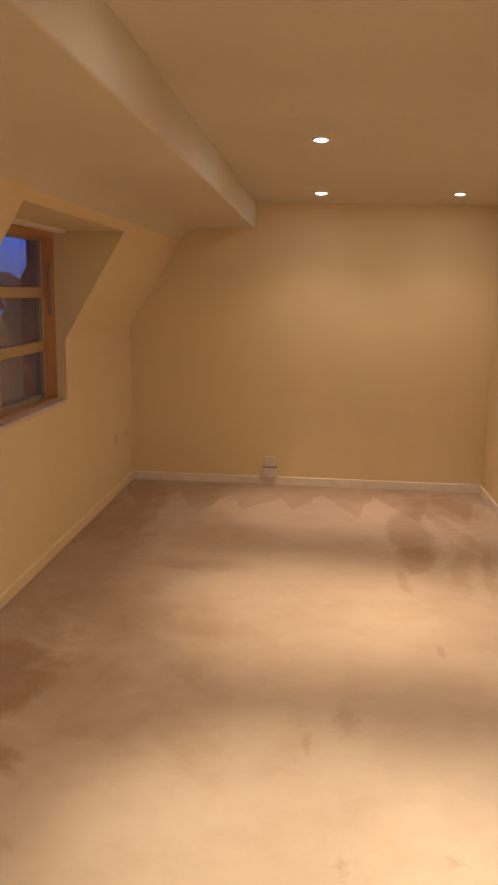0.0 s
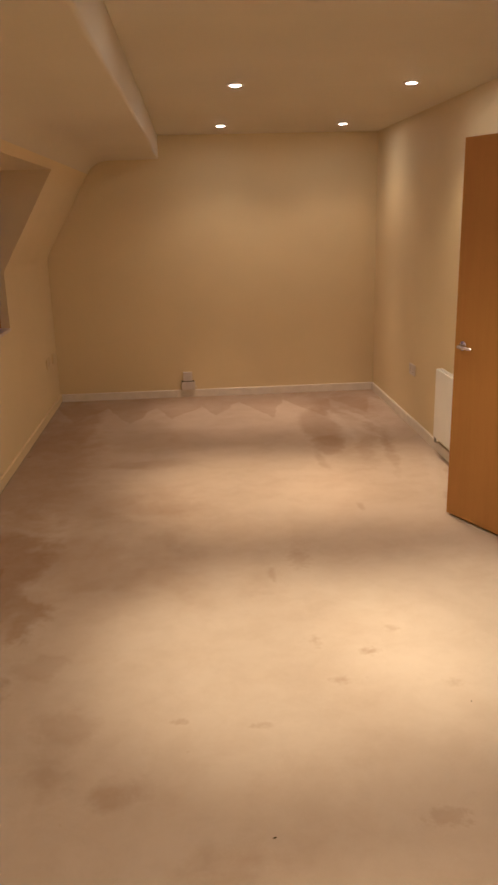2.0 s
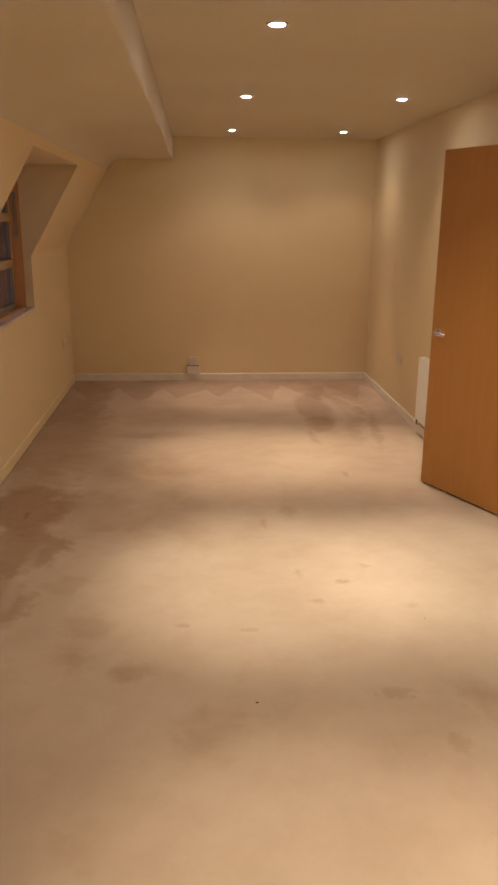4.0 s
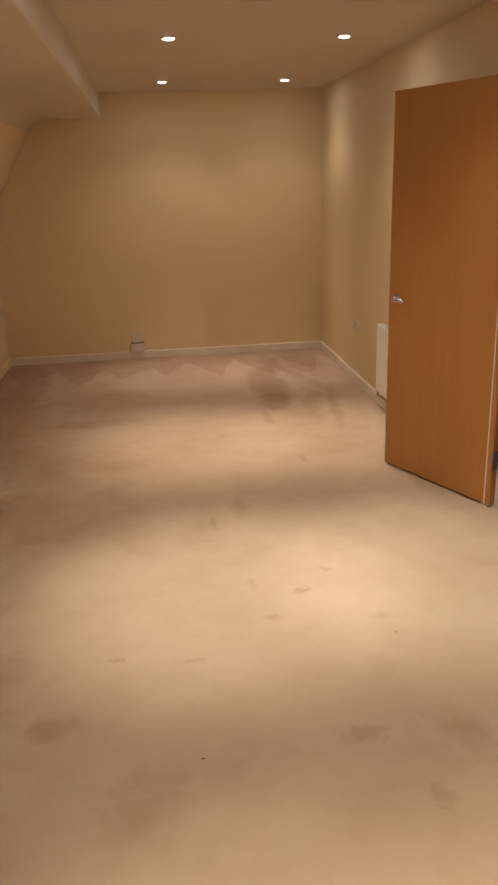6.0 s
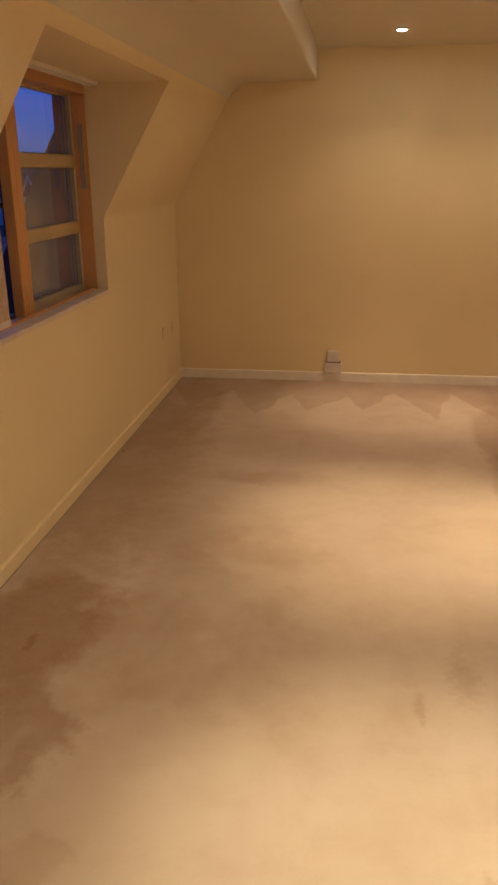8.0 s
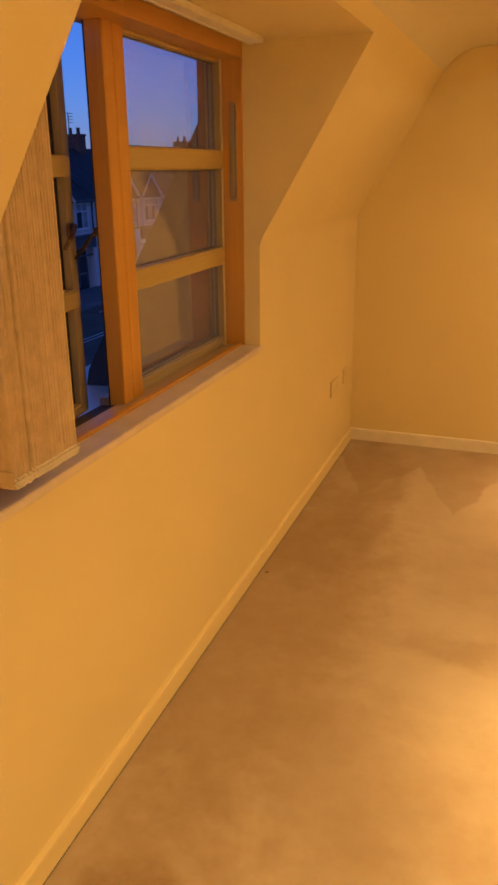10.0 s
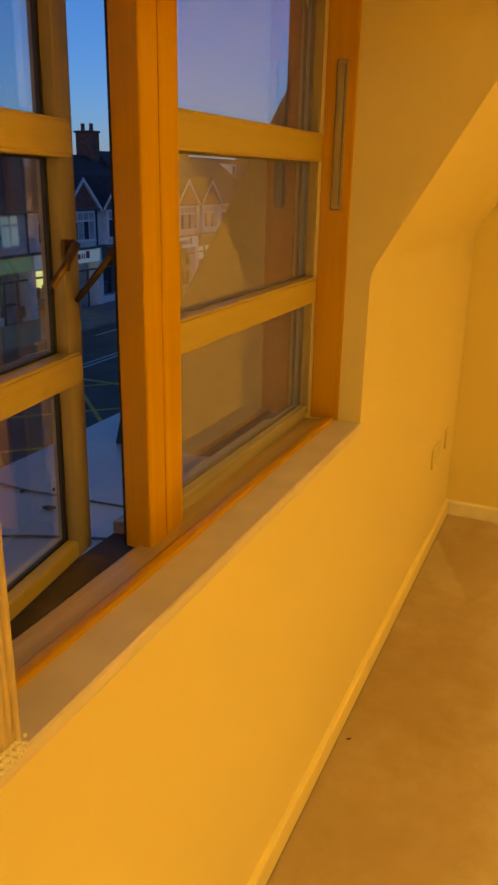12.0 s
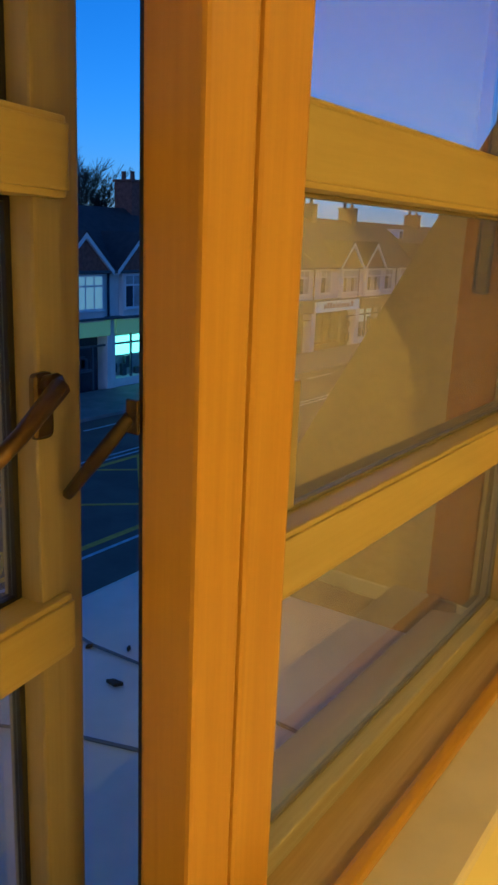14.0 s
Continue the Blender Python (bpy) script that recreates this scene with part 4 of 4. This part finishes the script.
def build_house(y0, w, k):
    fascia, inside, label = SHOPS[k % 6]
    h = thing("terrace_house", label, "house", (FXS, y0, GZ), group="shops across the street")
    ez, rz = EZ - GZ, RZ_ + (0.3 if y0 > 43 else 0.0) - GZ
    odd = k % 2
    part("upper_wall", box(-8, 0, 0, w, 3.25, ez, 0.0), RENDER, h, "pale rendered upper storey")
    part("lower_wall", box(-8, -0.62, 0, w, 0, 3.25), BRICKM, h)
    rf = part("roof", prism([(0.30, ez - 0.12), (0.30, ez), (-4.0, rz), (-8.4, ez), (-8.4, ez - 0.12)], "y", 0, w), TILE, h, "dark tiled roof")
    part("gutter", box(0.28, 0.42, 0, w, ez - 0.10, ez + 0.02, 0.03), DARKF, rf, "dark gutter")
    if y0 < 49 or odd:
        c0, c1 = (w - 2.2, w - 0.9) if k == 8 else (w - 0.75, w - 0.02)
        top = rz + (0.75 if y0 > 43 else 1.25)
        part("chimney", box(-4.7, -3.5, c0, c1, rz - 0.9, top, 0.02, 1), BRICKM, rf, "brick chimney stack")
        part("chimney_cap", box(-4.78, -3.42, c0 - 0.07, c1 + 0.02, top, top + 0.13, 0.02, 1), BRICKM, rf)
        for q in range(2):
            part("chimney_pot", lathe([(0.13, 0), (0.11, 0.38), (0.14, 0.42), (0.10, 0.42), (0.09, 0.0)], 12, Matrix.Translation((-4.4 + q * 0.6, (c0 + c1) / 2, top + 0.11))), BRICKM, rf, "clay pot", True)
    gy, gw, gz = (1.65 if odd else w - 1.65), 2.7, 1.36
    gb = part("gable", prism([(gy - gw / 2, ez - 0.02), (gy + gw / 2, ez - 0.02), (gy, ez + gz)], "x", -2.6, 0.32), BRICKM, h, "brick gable with white bargeboards")
    for sd in (-1, 1):
        bd = prism([(gy + sd * (gw / 2 + 0.20), ez - 0.20), (gy + sd * (gw / 2 + 0.20), ez + 0.0), (gy, ez + gz + 0.18), (gy, ez + gz - 0.04)], "x", 0.32, 0.44)
        part("bargeboard", bd, UPVC, gb, "white bargeboard")
        rp = prism([(gy + sd * (gw / 2 + 0.24), ez - 0.02), (gy + sd * (gw / 2 + 0.24), ez + 0.06), (gy, ez + gz + 0.27), (gy, ez + gz + 0.19)], "x", -2.6, 0.43)
        part("gable_roof", rp, TILE, gb)
    for i, (c, ww) in enumerate(((gy, 2.0), (w - gy + (0.35 if odd else -0.35), 1.25))):
        z0, z1, out = ez - 1.62, ez - 0.16, 0.30 if i == 0 else 0.05
        if i == 0:
            part("bay", box(0.0, 0.26, c - ww / 2 - 0.1, c + ww / 2 + 0.1, z0 - 0.5, ez - 0.02, 0.02, 1), RENDER, h, "pale square bay")
        wd = part("window", box(out - 0.04, out, c - ww / 2, c + ww / 2, z0, z1, 0.01, 1), UPVC, h, "white framed window")
        part("sill", box(out - 0.04, out + 0.08, c - ww / 2 - 0.06, c + ww / 2 + 0.06, z0 - 0.07, z0, 0.01, 1), UPVC, wd)
        lit = ROOMW if (k % 6, i) in ((1, 1), (0, 0)) else None
        n = 4 if i == 0 else 2
        pw = (ww - 0.06) / n
        for q in range(n):
            a = c - ww / 2 + 0.06 + q * pw
            part("pane", box(out - 0.01, out + 0.004, a, a + pw - 0.07, z0 + 0.07, z1 - 0.50), lit or (CURTAIN if q % 2 else DARKGLASS), wd)
            part("pane", box(out - 0.01, out + 0.004, a, a + pw - 0.07, z1 - 0.42, z1 - 0.07), lit or CURTAIN, wd)
    if k == 12:
        zr = ez + (rz - ez) * 0.62
        dm = part("dormer", box(-3.6, -2.35, w - 0.85, w - 0.05, zr - 0.9, zr + 0.75, 0.02, 1), UPVC, h, "small white dormer window")
        part("pane", box(-2.36, -2.34, w - 0.70, w - 0.20, zr - 0.55, zr + 0.60), DARKGLASS, dm)
    part("downpipe", tube([(0.06, w - 0.12, 3.3), (0.06, w - 0.12, ez - 0.1)], 0.05, 8), DARKF, h, "dark downpipe", True)
    fb = part("fascia", box(-0.6, 0.25, 0.18, w - 0.18, 2.50, 3.20, 0.02, 1), fascia, h, "shop fascia board")
    if fascia is SIGNW:
        rr = random.Random(40 + k)
        y = 0.9
        while y < w - 1.2:
            lw = rr.choice((0.10, 0.22, 0.26, 0.30))
            part("letter_bar", box(0.25, 0.262, y, y + lw, 2.72, 2.72 + rr.choice((0.26, 0.26, 0.36))), LETTER, fb, "dark lettering bar")
            y += lw + 0.10
    part("canopy", box(-0.6, 0.40, 0, w, 3.20, 3.30, 0.02, 1), DARKF, h)
    for y in (0.0, w - 0.25):
        part("pilaster", box(-0.62, 0.1, y, y + 0.25, 0, 3.20, 0.02, 1), RENDER, h)
    part("stall_riser", box(-0.55, 0.02, 0.25, w * 0.62, 0, 0.5, 0.01, 1), RENDER if k % 2 else BRICKM, h)
    part("shop_ceiling_light", box(-0.6, -0.5, 0.25, w * 0.55, 1.45, 2.30), inside, h, "shop interior")
    part("shop_back", box(-0.615, -0.52, 0.25, w - 0.25, 0.0, 2.50), CURTAIN if inside is not DARKGLASS else DARKGLASS, h, "shop back wall")
    for q in range(4):
        y = 0.25 + q * (w * 0.62 - 0.25) / 3
        part("mullion", box(-0.10, 0.0, y - 0.03, y + 0.03, 0.5, 2.50), DARKF, h)
    part("transom", box(-0.10, 0.0, 0.25, w - 0.25, 2.02, 2.10), DARKF, h)
    dr = part("shop_door", box(-0.14, -0.06, w * 0.66, w * 0.66 + 0.09, 0, 2.05), DARKF, h, "dark framed shop door")
    part("door_rail", box(-0.14, -0.06, w * 0.66 + 0.09, w * 0.66 + 0.95, 0.95, 1.07), DARKF, dr)
    part("door_rail", box(-0.14, -0.06, w * 0.66 + 0.95, w * 0.66 + 1.04, 0, 2.05), DARKF, dr)
    rr = random.Random(k)
    for q in range(8):
        y = 0.4 + rr.random() * (w - 0.9)
        z = 0.6 + rr.random() * 1.1
        part("display_item", box(-0.49, -0.30, y, y + 0.15 + 0.35 * rr.random(), z - 0.4, z + 0.4 * rr.random(), 0.02, 1), DARKF, h)
    return h


for i in range(11):
    build_house(10.65 + i * 5.7, 5.7, i + 4)
ae = thing("roof_aerial", "thin metal television aerial on a chimney", "aerial", (-29.6, 49.4, 3.83))
part("pole", tube([(0, 0, 0), (0, 0, 1.3)], 0.03, 6), STEEL, ae)
for q in range(4):
    part("rod", tube([(0, -0.5, 0.7 + q * 0.18), (0, 0.5, 0.7 + q * 0.18)], 0.018, 5), STEEL, ae)

# mast and trees behind the roofs
m = thing("radio_mast", "slim grey mobile phone mast above the roofs", "mast", (-33.0, 39.65, GZ))
part("pole", tube([(0, 0, 0), (0, 0, 12.3)], [0.16, 0.09], 10), STEEL, m, "", True)
for q in range(3):
    a = q * 2.1
    part("antenna", box(-0.09 + 0.16 * math.cos(a), 0.09 + 0.16 * math.cos(a), -0.09 + 0.16 * math.sin(a), 0.09 + 0.16 * math.sin(a), 11.0, 12.6, 0.02), STEEL, m)


def build_tree(x, y, height, seed):
    """Bare winter tree: trunk, forking limbs and a haze of twigs."""
    rr = random.Random(seed)
    t = thing("tree", "bare dark winter tree behind the houses", "tree", (x, y, GZ), group="trees behind the roofs")
    trunk = tube([(0, 0, 0), (0.1, 0.05, height * 0.3), (0, 0.1, height * 0.45)], [0.35, 0.28, 0.2], 8)
    part("trunk", trunk, TREE, t, "", True)
    tw = bmesh.new()

    def grow(p, d, length, r, depth):
        q = p + d * length
        tube([p, (p + q) / 2 + Vector((rr.uniform(-1, 1), rr.uniform(-1, 1), 0)) * length * 0.08, q], [r, r * 0.8, r * 0.55], 4, tw)
        if depth:
            for _ in range(3 if depth > 1 else 6):
                nd = (d + Vector((rr.uniform(-0.8, 0.8), rr.uniform(-0.8, 0.8), rr.uniform(-0.25, 0.6)))).normalized()
                grow(q, nd, length * rr.uniform(0.6, 0.8), r * 0.55, depth - 1)
    for q in range(8):
        a = q * 0.79
        grow(Vector((0, 0.1, height * (0.30 + 0.02 * q))), Vector((0.55 * math.cos(a), 0.55 * math.sin(a), 0.85)).normalized(), height * 0.24, 0.12, 4)
    part("crown", tw, TREE, t, "bare twiggy crown")


for x, y, hh, s in ((-36, 33.0, 11.2, 1), (-37.5, 35.0, 11.0, 2), (-35.5, 30.5, 11.0, 3), (-37, 28, 10.8, 4), (-35, 32, 10.6, 5), (-38, 31, 11.6, 6)):
    build_tree(x, y, hh, s)
